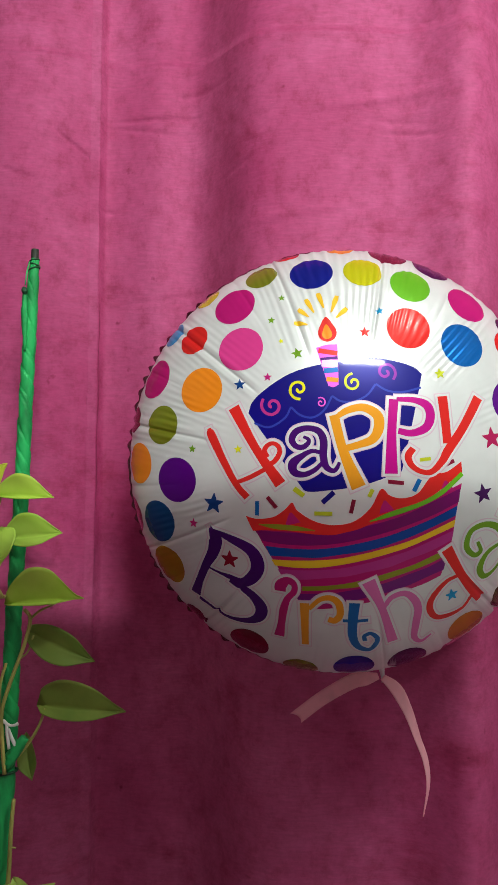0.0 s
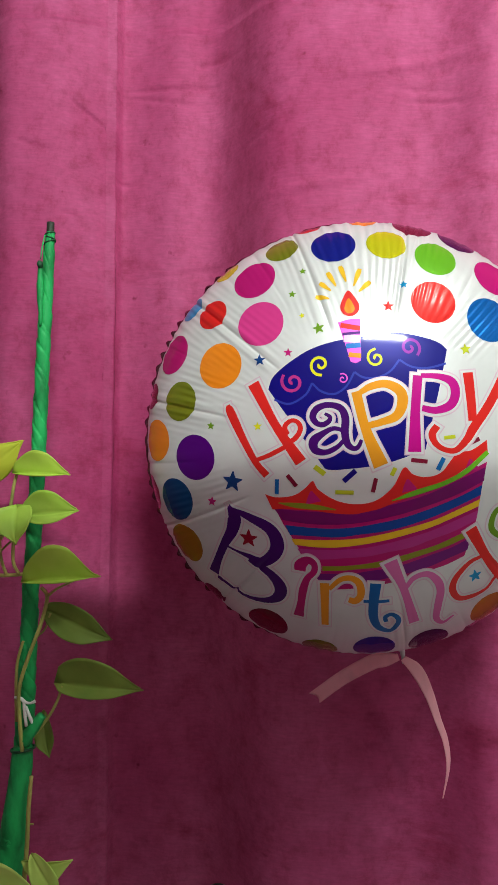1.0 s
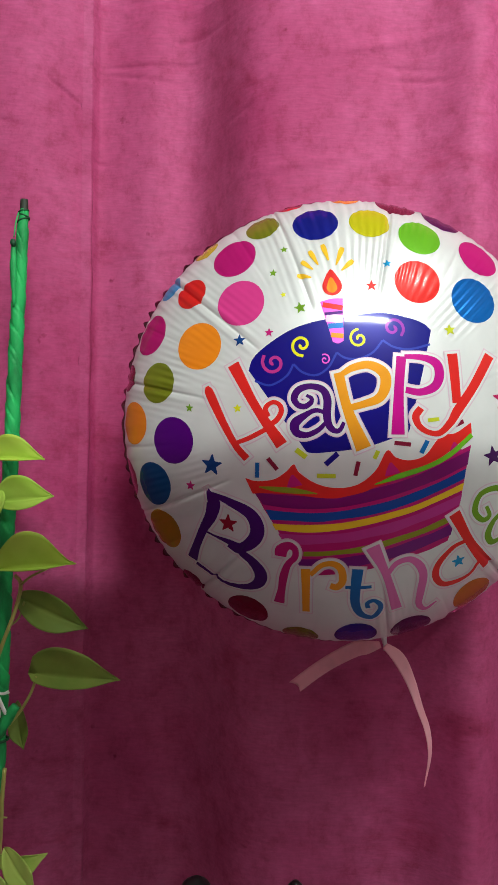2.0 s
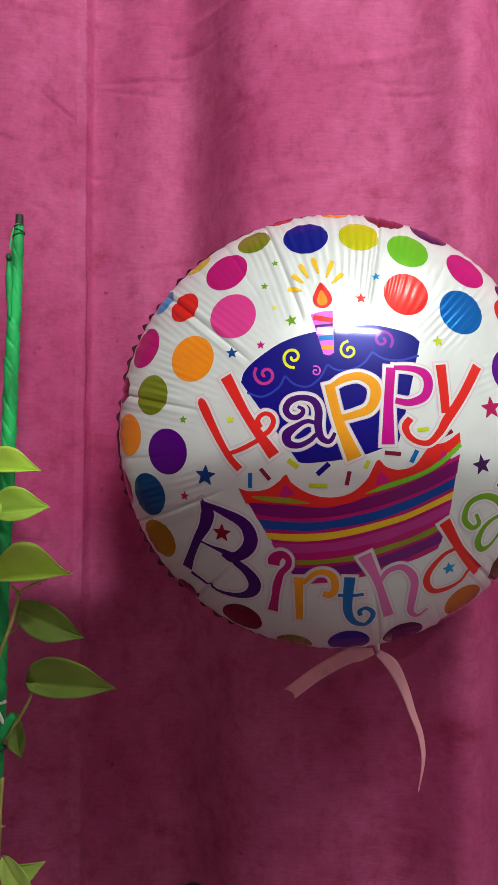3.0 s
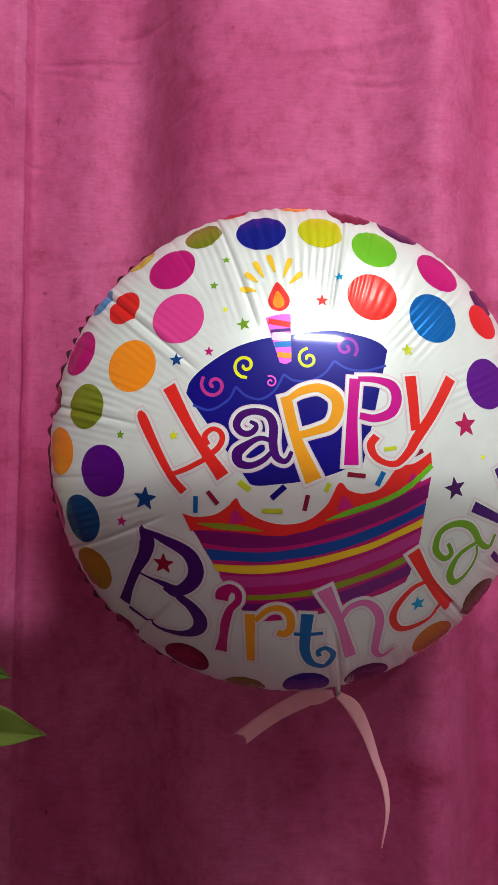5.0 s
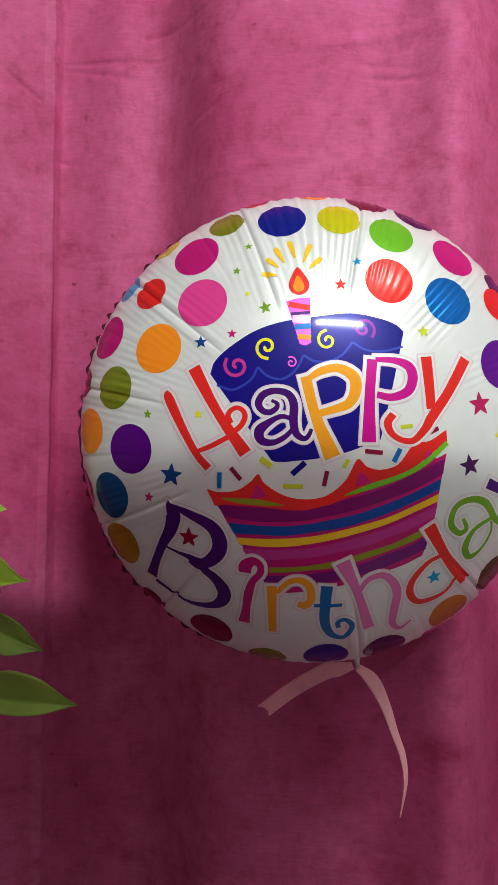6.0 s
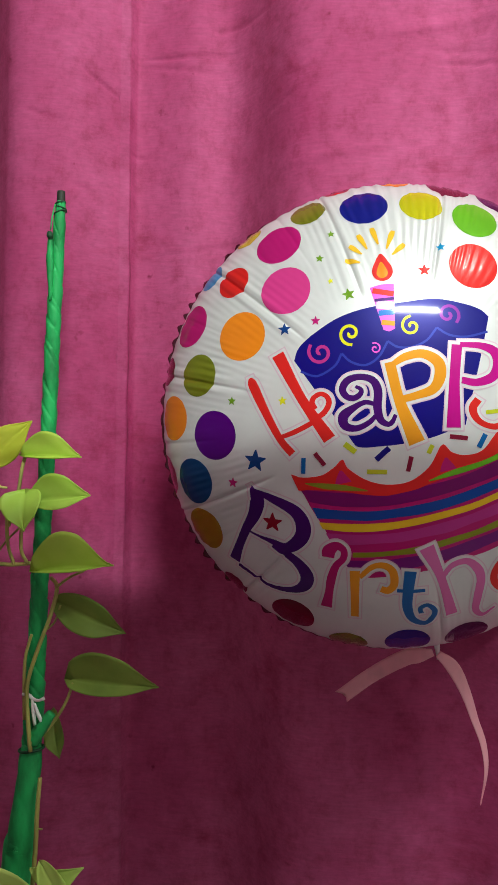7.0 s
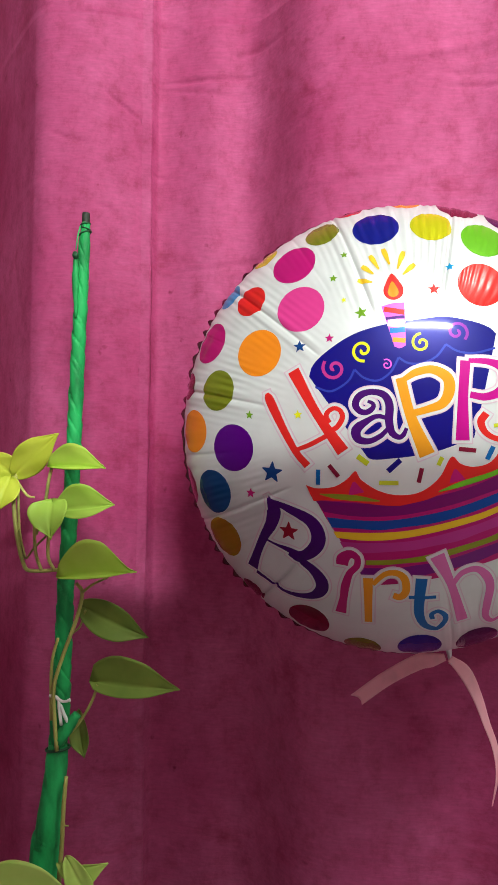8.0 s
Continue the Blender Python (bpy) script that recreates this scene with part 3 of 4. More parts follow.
stroke("band", [(16.7, -41.7, 0.4), (33.5, -35.6, 2.0), (56.9, -27.4, 1.8), (73.7, -18.0, 2.0), (90.0, -3.4, 1.8)], M["green"], 0.0004, cake)

candle = between("candle_print", [(-27, 95), (-18.5, 97.5), (-10, 98)], [(-17, 64), (-13, 63), (-9, 65)], M["candy"], 0.0003, None, 30, 8)
for i, (colour, y, half, lean) in enumerate([("red", 91.5, 2.0, 2.5), ("ivory", 82, 3.2, 1.5), ("violet", 86.2, 1.1, -1.5), ("blue", 76.5, 2.0, -1.0), ("orange", 69, 1.8, 0.8)]):
    k = (y - 64) / 32
    stroke("candle_stripe", [(-17 - 9.4 * k, y + lean * 0.5, half), (-9 - 1.2 * k, y - lean * 0.5, half)], M[colour], 0.00036 + 0.00004 * i, candle, 0.0, 4)


def drop_radius(size, tip):
    def f(a):
        d = np.abs(np.angle(np.exp(1j * (a - math.radians(96)))))
        return size + (tip - size) * np.exp(-(d / 0.42) ** 1.3)
    return f


blob("flame_print", -18.0, 107.6, drop_radius(7.4, 14.6), M["red"], 0.0003)
blob("flame_core", -18.2, 106.4, drop_radius(4.0, 9.0), M["orange"], 0.00038)
for (ax, ay), (bx, by) in [((-45, 117), (-34, 115)), ((-42, 129), (-33, 122)), ((-36, 139), (-29, 126)), ((-26, 145), (-21, 130)), ((-10, 142), (-15, 126)), ((-2, 130), (-11, 121))]:
    stroke("flame_ray", [(ax, ay, 1.5), (ax * 0.7 + bx * 0.3, ay * 0.7 + by * 0.3, 2.1), (bx, by, 0.6)], M["sun"], 0.0004, None, 0.0, 4)


def letter(sign, colour, strokes, weight=1.0):
    """One printed letter over its white outline and a thin pink halo."""
    strokes = [[(x, y, w * weight) for x, y, w in row] for row in strokes]
    for row in strokes:
        stroke("halo", row, M["outline"], 0.00030, None, 2.7)
    for row in strokes:
        stroke("outline", row, M["halo"], 0.00038, None, 1.8)
    for i, row in enumerate(strokes):
        stroke("letter_" + sign.lower(), row, M[colour], 0.00052 + 0.00003 * i)


letter("H", "red", [
    [(-112.9, 29.6, 1.5), (-110.3, 23.8, 3.8), (-99.0, 2.1, 3.2), (-88.5, -15.5, 2.8), (-79.8, -25.1, 3.0)],
    [(-92.3, 46.7, 4.9), (-73.2, 13.8, 3.6), (-53.3, -13.7, 4.9)],
    [(-92.1, -14.6, 1.5), (-79.0, -9.5, 1.9), (-65.2, -2.0, 1.9)],
    [(-63.4, 0.8, 1.9), (-57.7, 4.9, 2.1), (-54.3, 11.1, 2.1), (-55.5, 16.1, 1.9), (-60.0, 18.3, 1.7), (-64.6, 16.0, 1.9), (-66.2, 12.0, 2.1), (-63.4, 7.6, 1.5)]], 0.95)
letter("a", "violet", [
    [(-36.0, 23.9, 1.1), (-32.0, 21.7, 1.5), (-32.6, 18.3, 1.9), (-37.0, 15.5, 2.1), (-42.1, 16.7, 2.2), (-44.9, 21.7, 2.6), (-41.5, 27.9, 2.6), (-33.2, 30.6, 2.2), (-24.3, 28.4, 2.6), (-20.3, 21.1, 3.0), (-20.3, 9.4, 3.0), (-18.1, 1.1, 2.6), (-13.1, -2.3, 1.9), (-9.8, -0.5, 1.7), (-7.6, 4.5, 1.3)],
    [(-20.9, 11.2, 1.5), (-28.6, 12.8, 1.7), (-35.9, 9.4, 2.2), (-43.7, 2.8, 3.6), (-42.5, -4.0, 3.0), (-34.7, -5.6, 2.2), (-26.4, -1.7, 1.9), (-20.9, 3.9, 1.5)]])
letter("p", "amber", [
    [(-12.6, 41.1, 4.1), (-4.9, 13.4, 4.1), (7.6, -15.0, 6.4)],
    [(-9.8, 40.1, 2.2), (-1.5, 45.1, 3.0), (10.2, 47.3, 3.4), (20.8, 41.7, 4.3), (22.5, 32.2, 4.5), (17.9, 22.9, 3.8), (7.4, 18.4, 3.0), (-2.1, 15.6, 2.8)]], 0.9)
letter("p", "fuchsia", [
    [(34.0, 54.2, 4.1), (32.5, 27.3, 4.1), (32.7, -3.9, 5.6)],
    [(36.2, 54.2, 1.9), (50.5, 53.7, 2.6), (60.4, 49.8, 3.8), (63.2, 41.3, 4.1), (59.5, 32.3, 3.8), (48.5, 27.9, 3.0), (37.6, 29.4, 2.6)]], 0.9)
letter("y", "red", [
    [(73.2, 57.5, 4.5), (75.6, 36.3, 4.1), (77.1, 20.4, 3.8)],
    [(104.2, 57.6, 4.5), (90.2, 33.0, 4.1), (77.8, 14.8, 4.1), (72.9, 6.3, 3.4), (64.7, -2.0, 2.6), (56.0, -1.9, 2.2), (48.6, 2.7, 2.6), (45.7, 9.9, 3.2), (49.5, 16.1, 3.0)]], 0.9)
letter("B", "violet", [
    [(-112.3, -50.6, 0.8), (-108.7, -57.1, 3.8), (-106.9, -62.5, 5.8), (-109.6, -73.1, 5.0), (-116.6, -85.4, 3.8), (-124.0, -101.1, 3.6), (-130.7, -117.0, 4.9)],
    [(-111.7, -52.9, 1.1), (-95.5, -59.1, 3.0), (-77.7, -67.8, 4.6), (-71.4, -79.2, 5.6), (-74.1, -89.7, 5.4), (-84.3, -97.4, 4.2), (-96.0, -93.5, 2.2), (-105.5, -90.6, 1.1), (-114.9, -87.1, 0.8)],
    [(-95.1, -96.1, 2.4), (-78.0, -107.1, 3.6), (-69.3, -119.3, 5.2), (-71.3, -129.4, 4.8), (-81.4, -135.4, 3.0), (-97.7, -135.9, 1.9), (-110.3, -129.7, 1.3), (-127.2, -121.0, 1.9)]])
letter("i", "raspberry", [
    [(-52.9, -102.1, 4.5), (-52.1, -96.5, 4.9), (-46.8, -92.5, 3.4), (-41.7, -95.5, 2.6), (-41.7, -102.1, 2.6), (-47.1, -109.2, 2.8), (-50.3, -120.1, 3.4), (-52.0, -133.0, 3.2), (-54.3, -147.9, 4.5)]])
letter("r", "amber", [
    [(-33.0, -111.9, 3.8), (-32.3, -133.8, 3.2), (-31.7, -155.3, 3.0)],
    [(-29.3, -117.2, 1.9), (-20.6, -108.0, 2.2), (-11.9, -106.3, 2.6), (-5.3, -111.1, 3.0), (-3.7, -121.6, 3.0), (-7.8, -127.4, 3.0), (-13.1, -126.2, 2.6)]])
letter("t", "blue", [
    [(7.6, -110.4, 4.5), (7.1, -126.6, 4.1), (8.0, -143.1, 3.8), (13.4, -155.1, 3.0), (23.3, -159.4, 2.2), (28.8, -151.4, 2.2), (28.8, -145.0, 2.2), (23.2, -140.4, 1.9), (17.9, -143.4, 1.9), (19.1, -148.7, 1.9)],
    [(-1.2, -127.3, 1.5), (10.1, -127.4, 1.5), (19.7, -126.4, 1.5)]])
letter("h", "rose", [
    [(17.8, -90.9, 5.6), (30.3, -115.2, 3.2), (43.2, -149.9, 4.5)],
    [(31.6, -114.5, 1.9), (37.5, -105.2, 2.2), (48.0, -101.7, 2.6), (56.7, -107.7, 3.4), (60.9, -117.5, 3.4), (60.9, -132.8, 3.4), (62.0, -146.7, 2.8), (69.4, -153.1, 1.9), (77.5, -145.4, 0.8)]])
letter("d", "red", [
    [(80.0, -64.2, 4.9), (94.4, -85.9, 3.8), (106.8, -100.6, 4.5), (118.4, -112.1, 4.9)],
    [(92.8, -87.5, 1.5), (82.1, -93.1, 1.9), (72.3, -106.4, 2.6), (71.3, -117.9, 3.0), (78.7, -126.6, 2.6), (90.9, -125.8, 2.2), (102.7, -119.4, 1.5), (108.4, -108.2, 1.5)]])
letter("a", "leaf_green", [
    [(107.0, -59.4, 1.5), (110.7, -67.4, 1.9), (104.9, -70.7, 2.2), (97.3, -63.0, 2.6), (100.2, -50.3, 2.2), (112.5, -45.1, 2.4), (125.7, -48.7, 3.0), (137.1, -62.1, 2.6), (146.6, -65.8, 1.9), (151.2, -56.4, 1.5)],
    [(132.8, -60.4, 1.5), (118.0, -69.0, 1.9), (112.1, -82.5, 3.0), (117.3, -91.0, 2.6), (126.7, -86.4, 1.5), (134.2, -73.1, 1.1), (133.2, -63.0, 1.1)]])
letter("y", "violet", [
    [(125.6, -33.3, 4.1), (150.5, -43.8, 3.4), (174.0, -54.0, 3.0)],
    [(146.5, -5.2, 3.8), (160.8, -30.4, 3.4), (174.0, -54.0, 3.4), (181.0, -72.0, 2.6), (175.0, -84.0, 2.2), (162.0, -80.0, 2.6), (151.9, -72.2, 2.6)]])


# the tied neck and its two ribbon ends
neck_xy = (0.0415, -0.1855)
tube("neck", [(neck_xy[0] - 0.002, 0.0, neck_xy[1] + 0.006), (neck_xy[0], 0.0, neck_xy[1] - 0.006), (neck_xy[0] + 0.001, -0.001, neck_xy[1] - 0.010)],
     [0.003, 0.0016, 0.0020], M["film"], balloon, "gathered foil neck", 14, 6, True, lambda t, a: 1 + 0.15 * math.sin(6 * a))


def ribbon(points, widths, twist, notch):
    rows = glide([tuple(p) + (w, t) for p, w, t in zip(points, widths, twist)], 12)
    verts = []
    n = len(rows)
    for i, (x, y, z, w, tw) in enumerate(rows):
        d = rows[min(i + 1, n - 1), :3] - rows[max(i - 1, 0), :3]
        d /= np.linalg.norm(d)
        flat = np.cross(d, (0, 1, 0))
        flat /= np.linalg.norm(flat)
        u = flat * math.cos(tw) + np.array((0, 1, 0)) * math.sin(tw)
        for k in np.linspace(-1, 1, 7):
            cut = notch * (1 - abs(k)) * (i == n - 1)
            verts.append(np.array((x, y, z)) + u * w * k - d * cut)
    ob = mesh_object("ribbon_tail", verts, grid_faces(n, 7), M["ribbon"], balloon, "pink satin ribbon end")
    ob.modifiers.new("thickness", "SOLIDIFY").thickness = 0.0004


ribbon([(0.0370, -0.0029, -0.1896), (0.0260, 0.0019, -0.1939), (0.0150, 0.0096, -0.1993), (-0.0090, 0.0334, -0.2226), (-0.0340, 0.0520, -0.2496)], [0.0035, 0.0066, 0.0074, 0.0076, 0.0074], [0.3, 0.15, 0.1, 0.25, 0.2], 0.006)
ribbon([(0.0410, -0.0030, -0.1906), (0.0540, 0.0014, -0.2029), (0.0660, 0.0082, -0.2252), (0.0760, 0.0139, -0.2516), (0.0840, 0.0167, -0.2728), (0.0870, 0.0175, -0.2958), (0.0830, 0.0170, -0.3248)], [0.003, 0.0056, 0.0046, 0.0036, 0.0028, 0.0022, 0.0010], [0.2, 0.1, 0.3, 0.5, 0.3, 0.6, 0.9], 0.0)
tube("hanging_thread", [(0.0, 0.088, 0.02), (0.0, 0.13, 0.04), (0.0, 0.185, 0.06)], [0.0004, 0.0004, 0.0004], M["tie"], balloon, "white hanging thread", 6, 4)


# ---- two black-capped stands in front of the curtain ----
def stand(x, y, top, r):
    ob = tagged(new("capped_stand"), "slim black stand with a rounded grey-tipped cap", "stand", "black stands by the curtain")
    ob.location = (x, y, 0)
    tube("base", [(0, 0, 0), (0, 0, 0.012), (0, 0, 0.02)], [0.09, 0.088, 0.02], M["black"], ob, "", 28, 3)
    tube("post", [(0, 0, 0.018), (0, 0, top - 0.03)], [0.007, 0.006], M["black"], ob, "", 12, 3)
    tube("cap", [(0, 0, top - 0.04), (0, 0, top - 0.02), (0, 0, top - 0.006), (0, 0, top)], [r * 0.8, r, r * 0.85, r * 0.3], M["black"], ob, "", 20, 6)
    tube("tip", [(0.001, -r * 0.9, top - 0.014), (0.001, -r * 0.98, top - 0.012)], [r * 0.3, r * 0.2], M["tip"], ob, "grey tip", 12, 2)


stand(-0.031, 0.70, 1.112, 0.0135)
stand(0.049, 0.70, 1.112, 0.0085)


# ---- the money plant on its wrapped stick ----
plant = tagged(new("money_plant"), "climbing money plant tied to a green-wrapped stick", "plant")
plant.location = (0, 0, 0)


def crepe(d, a):
    """Spiral folds of the wrapping, d metres along the stick."""
    turn = -a - 105 * d + 0.7 * math.sin(31 * d) + 0.3 * math.sin(77 * d + 1)
    out = 1.0
    for at, deep in ((0.0, 0.20), (2.5 + 0.5 * math.sin(23 * d), 0.14), (4.1 + 0.7 * math.sin(17 * d + 2), 0.10)):
        lap = (turn + at) % (2 * math.pi)
        out += deep * (lap / (2 * math.pi) - 0.5) - 0.9 * deep * math.exp(-(lap / 0.3) ** 2)
    return out


def slack_wrap(d, a):
    """Smooth wrapping with a few shallow diagonal laps."""
    turn = -a - 62 * d + 0.5 * math.sin(21 * d)
    lap = 0.09 * math.exp((math.cos(turn) - 1) / 0.10) + 0.09 * math.exp((math.cos(turn + 2.6 + 0.5 * math.sin(13 * d)) - 1) / 0.05)
    return 1.0 + 0.035 * math.sin(2 * a + 30 * d) - lap


tube("stick_tip", [(-0.2140, 0.8060, 1.6860), (-0.2140, 0.8060, 1.6800), (-0.2140, 0.8060, 1.6730)], [0.0036, 0.0038, 0.0038], M["stick_tip"], plant, "bare dark stick end", 12, 4)
tube("upper_wrap", [(-0.2130, 0.8040, 1.6760), (-0.2140, 0.8040, 1.6650), (-0.2150, 0.8040, 1.6460), (-0.2160, 0.8040, 1.6190), (-0.2190, 0.8040, 1.5380), (-0.2210, 0.8040, 1.4580), (-0.2260, 0.8040, 1.3240), (-0.2280, 0.8040, 1.2440), (-0.2300, 0.8040, 1.1770)], [0.0038, 0.0048, 0.0056, 0.0061, 0.0067, 0.0070, 0.0078, 0.0086, 0.0090], M["wrap"], plant, "", 48, 60, True, crepe)
tube("lower_wrap", [(-0.2290, 0.8000, 1.1820), (-0.2300, 0.8000, 1.1680), (-0.2320, 0.8000, 1.1390), (-0.2370, 0.8000, 1.0960), (-0.2400, 0.8000, 1.0640), (-0.246, 0.80, 0.80), (-0.25, 0.80, 0.28)], [0.0086, 0.0105, 0.0118, 0.0136, 0.0141, 0.0145, 0.0145], M["wrap"], plant, "", 48, 40, True, slack_wrap)
tube("wrap_tear", [(-0.2200, 0.7965, 1.6440), (-0.2200, 0.7965, 1.6200), (-0.2192, 0.7975, 1.5850)], [0.0022, 0.0034, 0.0014], M["wrap"], plant, "torn flap of the wrapping", 8, 6, True, crepe)
tube("wrap_knot", [(-0.2204, 0.7950, 1.6460), (-0.2200, 0.7945, 1.6425), (-0.2195, 0.7955, 1.6390)], [0.0018, 0.0030, 0.0016], M["wrap_dark"], plant, "dark green knot on the stick", 10, 6, True, crepe)
for lean, z, r in ((0.0010, 1.6745, 0.0046), (-0.0016, 1.6705, 0.0051), (0.0020, 1.6660, 0.0055)):
    loop = [(-0.2138 + r * math.cos(a), 0.8042 + r * math.sin(a), z + lean * math.cos(a)) for a in np.linspace(0.4, 6.4, 14)]
    tube("loose_thread", loop, [0.0007] * 14, M["wrap_dark"], plant, "", 6, 3)
tube("loose_thread", [(-0.2170, 0.7990, 1.6720), (-0.2188, 0.7975, 1.6620), (-0.2200, 0.7960, 1.6480)], [0.0006, 0.0008, 0.0006], M["wrap"], plant, "", 6, 4)
tube("side_stub", [(-0.2260, 0.7900, 1.1890), (-0.2170, 0.7900, 1.2020), (-0.2080, 0.7900, 1.2150)], [0.0062, 0.0058, 0.0040], M["wrap"], plant, "wrapped twig stub", 14, 8, True, crepe)
ring = [(-0.2290 + 0.0108 * math.cos(a), 0.8000 + 0.0112 * math.sin(a), 1.1790 + 0.0016 * math.cos(a + 0.5)) for a in np.linspace(0, 6.2, 14)]
tube("binding_cord", ring, [0.0013] * 14, M["wrap_dark"], plant, "dark cord round the stick", 8, 3)
tube("paper_tie", [(-0.2340, 0.7870, 1.2320), (-0.2280, 0.7870, 1.2310), (-0.2240, 0.7870, 1.2280), (-0.2190, 0.7870, 1.2270), (-0.2140, 0.7870, 1.2290)], [0.0014, 0.0019, 0.0016, 0.0013, 0.0018], M["tie"], plant, "white paper twist tie", 6, 4)
tube("paper_tie", [(-0.2250, 0.7870, 1.2290), (-0.2240, 0.7870, 1.2190), (-0.2220, 0.7870, 1.2050)], [0.0014, 0.0019, 0.0016], M["tie"], plant, "white paper twist tie", 6, 4)
tube("paper_tie", [(-0.2230, 0.7870, 1.2240), (-0.2190, 0.7870, 1.2140), (-0.2140, 0.7870, 1.2050)], [0.0014, 0.0019, 0.0016], M["tie"], plant, "white paper twist tie", 6, 4)

tube("pot", [(-0.25, 0.80, 0.0), (-0.25, 0.80, 0.13), (-0.25, 0.80, 0.26)], [0.085, 0.105, 0.125], M["clay"], plant, "terracotta flower pot", 32, 4)
tube("soil", [(-0.25, 0.80, 0.255), (-0.25, 0.80, 0.272)], [0.118, 0.10], M["soil"], plant, "dark potting soil", 24, 2)

def leaf(base, tip, up, up_angle, low, low_angle, mat, peak, sag, taper=0.38):
    """A heart-shaped blade from base to tip; each half has its width and the angle by which it folds to the front."""
    a, b = np.array(base), np.array(tip)
    way = (b - a) / np.linalg.norm(b - a)
    side = np.array((-way[2], 0.0, way[0]))
    if side[2] < 0 or (abs(side[2]) < 0.3 and side[0] < 0):
        side = -side
    front = np.array((0.0, -1.0, 0.0))
    t = np.linspace(0, 1, 28)
    e = math.log(0.5) / math.log(peak)
    w = np.sin(math.pi * t ** e) ** 0.62 * (1 - 0.25 * t ** 3) + 0.02
    w *= 1 - taper * np.clip((t - 0.62) / 0.3, 0, 1) ** 1.5
    w[-1] = 0.0
    lobe = np.clip(1 - t / 0.22, 0, 1) ** 2
    verts = []
    for i, k in enumerate(t):
        mid = a + (b - a) * k + front * sag * math.sin(math.pi * k)
        for v in np.linspace(-1, 1, 17):
            size, ang = (up, up_angle) if v > 0 else (low, low_angle)
            ang = math.radians(ang) * (0.6 + 0.4 * abs(v))
            s = math.copysign(1, v) if v else 0
            out = side * s * math.cos(ang) + front * math.sin(ang)
            ripple = 0.0007 * math.sin(9 * k + 5 * v) * abs(v) - 0.0009 * math.exp(-(v / 0.08) ** 2)
            back = -way * lobe[i] * 0.10 * np.linalg.norm(b - a) * abs(v) * (abs(v) > 0.1)
            verts.append(mid + out * size * w[i] * abs(v) + front * ripple + back)
    ob = mesh_object("leaf", verts, grid_faces(28, 17), M[mat], plant)
    ob.modifiers.new("thickness", "SOLIDIFY").thickness = 0.0006


leaf((-0.2730, 0.7950, 1.4370), (-0.2290, 0.7830, 1.4750), 0.0162, 15, 0.0152, -20, "leaf_yellow", 0.38, 0.004)
leaf((-0.2750, 0.8000, 1.4340), (-0.2990, 0.7880, 1.4560), 0.0150, 10, 0.0130, 20, "leaf_yellow", 0.38, 0.004)
leaf((-0.2770, 0.7900, 1.4320), (-0.2820, 0.7780, 1.4040), 0.0130, 10, 0.0165, 10, "leaf_yellow", 0.38, 0.004)
leaf((-0.2340, 0.7820, 1.4440), (-0.1800, 0.7700, 1.4440), 0.0230, 12, 0.0105, 82, "leaf_light", 0.42, 0.004)
leaf((-0.2260, 0.7850, 1.4040), (-0.1720, 0.7730, 1.4110), 0.0241, 15, 0.0115, 35, "leaf_mid", 0.42, 0.004)
leaf((-0.2310, 0.7750, 1.4120), (-0.2270, 0.7630, 1.3790), 0.0178, 12, 0.0220, 12, "leaf_mid", 0.20, 0.004, 0.5)
leaf((-0.2200, 0.7780, 1.3430), (-0.1490, 0.7660, 1.3520), 0.0350, 12, 0.0105, 84, "leaf_light", 0.44, 0.004, 0.66)
# Three leaves below the shadow edge; their darker colour carries the shade.
leaf((-0.2060, 0.8000, 1.3120), (-0.1420, 0.7880, 1.2890), 0.0190, 18, 0.0180, 26, "leaf_shaded", 0.40, 0.004)
leaf((-0.1930, 0.8020, 1.2420), (-0.1120, 0.7900, 1.2420), 0.0304, 15, 0.0126, 40, "leaf_shaded", 0.32, 0.004)
leaf((-0.2200, 0.8350, 1.2010), (-0.2100, 0.8230, 1.1620), 0.0105, 20, 0.0115, 20, "leaf_shaded", 0.50, 0.004)
# Bottom leaves; their brighter light is in the paler colour.
leaf((-0.2080, 0.7600, 1.0550), (-0.2930, 0.7480, 1.0830), 0.0346, 10, 0.0131, 30, "leaf_lit", 0.45, 0.004)
leaf((-0.2160, 0.7750, 1.0850), (-0.1690, 0.7630, 1.0940), 0.0021, 60, 0.0199, 12, "leaf_lit", 0.40, 0.004)
leaf((-0.2070, 0.7680, 1.0920), (-0.1770, 0.7560, 1.0620), 0.0136, 12, 0.0136, 12, "leaf_lit", 0.45, 0.004)
tube("vine", [(-0.2250, 0.7850, 1.1820), (-0.2280, 0.7850, 1.2130), (-0.2290, 0.7850, 1.2410), (-0.2210, 0.7850, 1.2700), (-0.2090, 0.7850, 1.3040), (-0.2040, 0.7850, 1.3280), (-0.2100, 0.7850, 1.3370)], [0.0019, 0.0019, 0.0018, 0.0018, 0.0018, 0.0018, 0.0017], M["vine"], plant, "", 8, 5)
tube("vine", [(-0.2320, 0.7880, 1.2090), (-0.2330, 0.7880, 1.2450), (-0.2320, 0.7880, 1.2660), (-0.2270, 0.7880, 1.2850)], [0.0016, 0.0015, 0.0014, 0.0013], M["vine"], plant, "", 8, 5)
tube("petiole", [(-0.2030, 0.7820, 1.3290), (-0.1930, 0.7820, 1.3370), (-0.1790, 0.7820, 1.3440)], [0.0013, 0.0012, 0.0010], M["vine"], plant, "", 8, 5)
tube("petiole", [(-0.2350, 0.7850, 1.4440), (-0.2380, 0.7850, 1.4310), (-0.2410, 0.7850, 1.4110), (-0.2490, 0.7850, 1.3810)], [0.0016, 0.0016, 0.0016, 0.0016], M["vine"], plant, "", 8, 5)
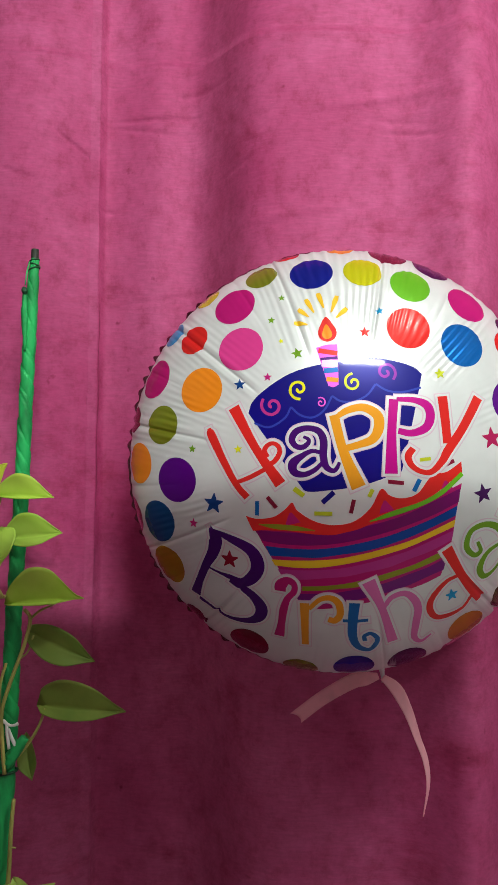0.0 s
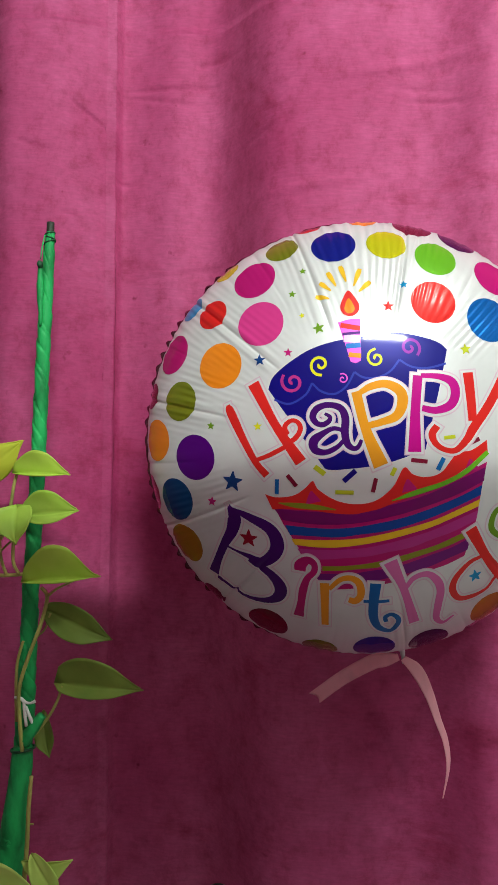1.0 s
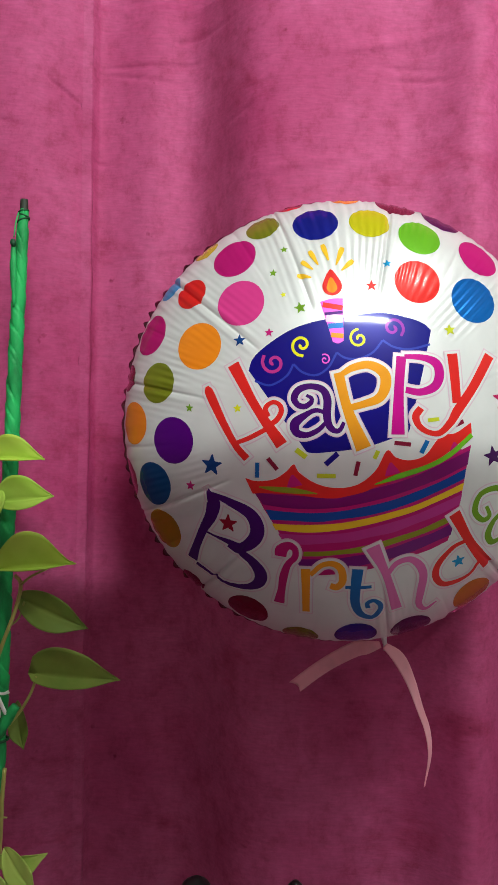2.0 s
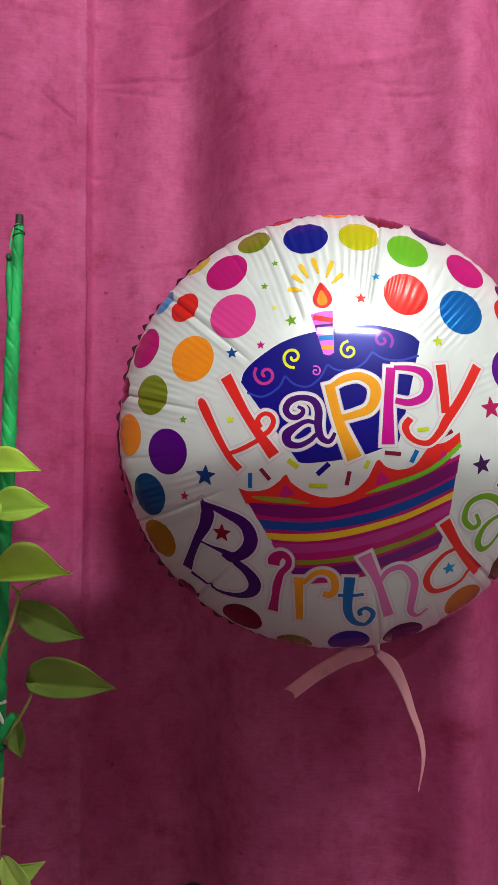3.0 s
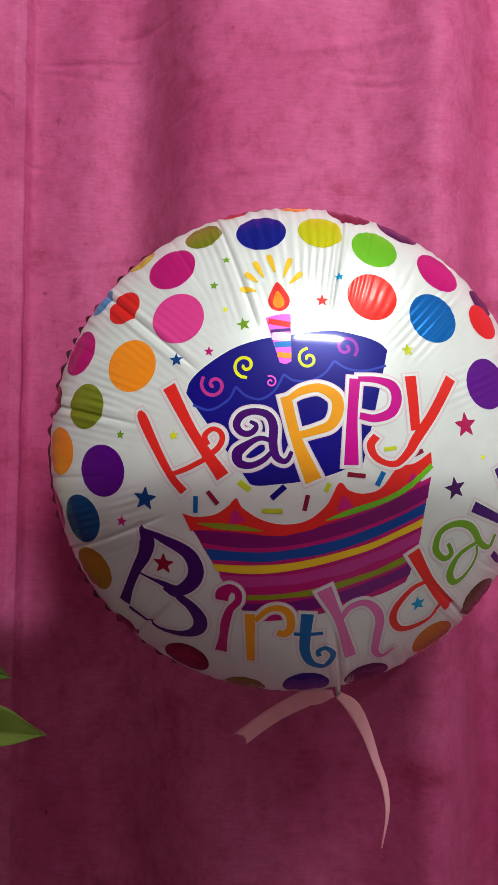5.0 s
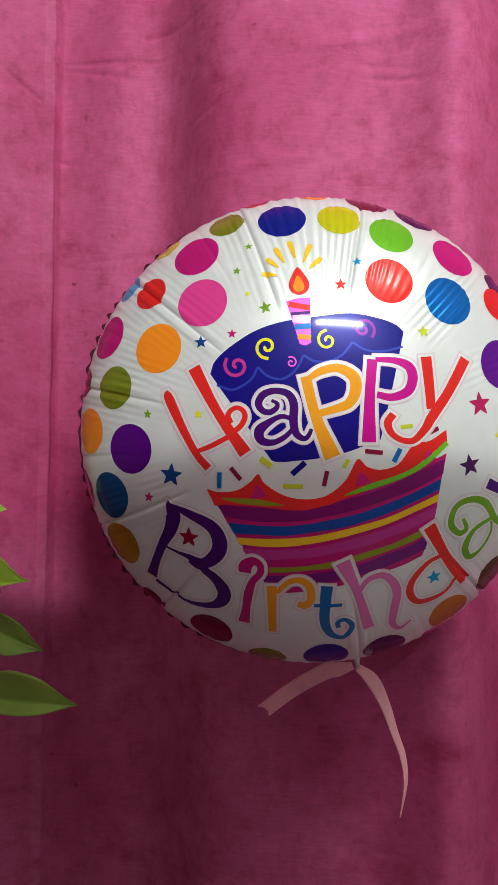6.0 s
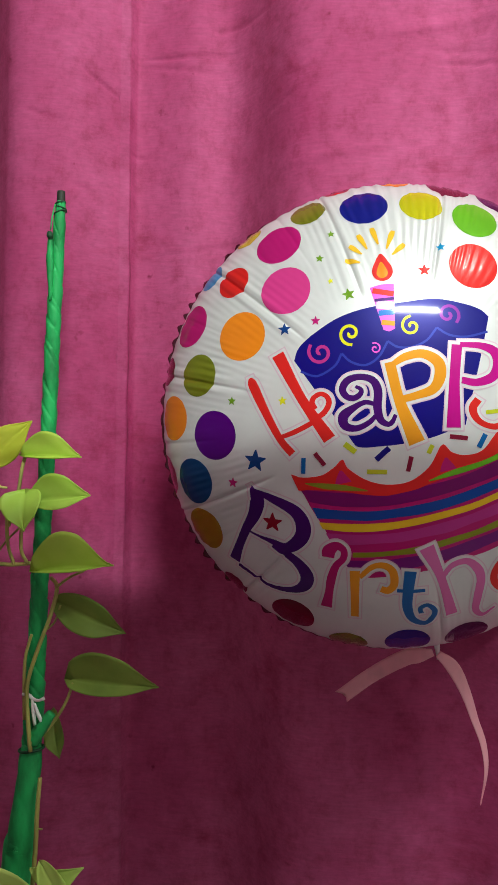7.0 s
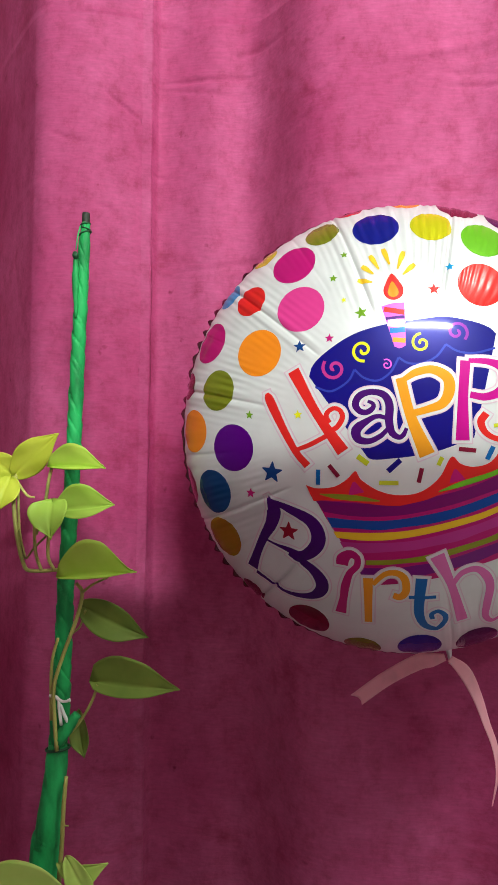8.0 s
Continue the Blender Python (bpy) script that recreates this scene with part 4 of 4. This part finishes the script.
tube("vine", [(-0.2745, 0.7930, 1.4340), (-0.2725, 0.7870, 1.4180), (-0.2680, 0.7850, 1.3830), (-0.2600, 0.7850, 1.3520), (-0.2500, 0.7850, 1.3470), (-0.2250, 0.7850, 1.3490)], [0.0019, 0.0021, 0.0020, 0.0019, 0.0018, 0.0017], M["vine"], plant, "", 8, 5)
tube("petiole", [(-0.2735, 0.7950, 1.4360), (-0.2685, 0.7890, 1.4180), (-0.2660, 0.7880, 1.3830), (-0.2600, 0.7880, 1.3580)], [0.0012, 0.0013, 0.0013, 0.0013], M["vine"], plant, "", 8, 5)
tube("petiole", [(-0.2510, 0.7840, 1.4020), (-0.2490, 0.7840, 1.3660), (-0.2430, 0.7840, 1.3480)], [0.0016, 0.0016, 0.0016], M["vine"], plant, "", 8, 5)
tube("petiole", [(-0.2360, 0.7820, 1.3850), (-0.2360, 0.7820, 1.3610), (-0.2300, 0.7820, 1.3490)], [0.0016, 0.0016, 0.0016], M["vine"], plant, "", 8, 5)
tube("petiole", [(-0.2400, 0.7900, 1.3800), (-0.2520, 0.7900, 1.3680), (-0.2600, 0.7900, 1.3570)], [0.0010, 0.0010, 0.0010], M["vine"], plant, "", 8, 5)
tube("petiole", [(-0.2735, 0.7920, 1.4330), (-0.2600, 0.7880, 1.4170), (-0.2520, 0.7880, 1.4150)], [0.0016, 0.0013, 0.0010], M["vine"], plant, "", 8, 5)
tube("petiole", [(-0.1920, 0.8000, 1.2400), (-0.1970, 0.8000, 1.2250), (-0.2050, 0.8000, 1.2100), (-0.2170, 0.8000, 1.1940)], [0.0013, 0.0014, 0.0015, 0.0016], M["vine"], plant, "", 8, 5)
tube("petiole", [(-0.2040, 0.7970, 1.3100), (-0.2090, 0.7970, 1.2950), (-0.2160, 0.7970, 1.2880)], [0.0010, 0.0010, 0.0010], M["vine"], plant, "", 8, 5)
tube("vine", [(-0.2150, 0.7830, 1.1600), (-0.2170, 0.7830, 1.1310), (-0.2180, 0.7830, 1.0950), (-0.2200, 0.7830, 1.0600), (-0.2200, 0.7830, 1.0230)], [0.0018, 0.0020, 0.0021, 0.0022, 0.0024], M["vine"], plant, "", 8, 5)
tube("leaf_node", [(-0.2170, 0.7830, 1.1150), (-0.2120, 0.7830, 1.1150)], [0.0010, 0.0008], M["vine"], plant, "", 8, 5)
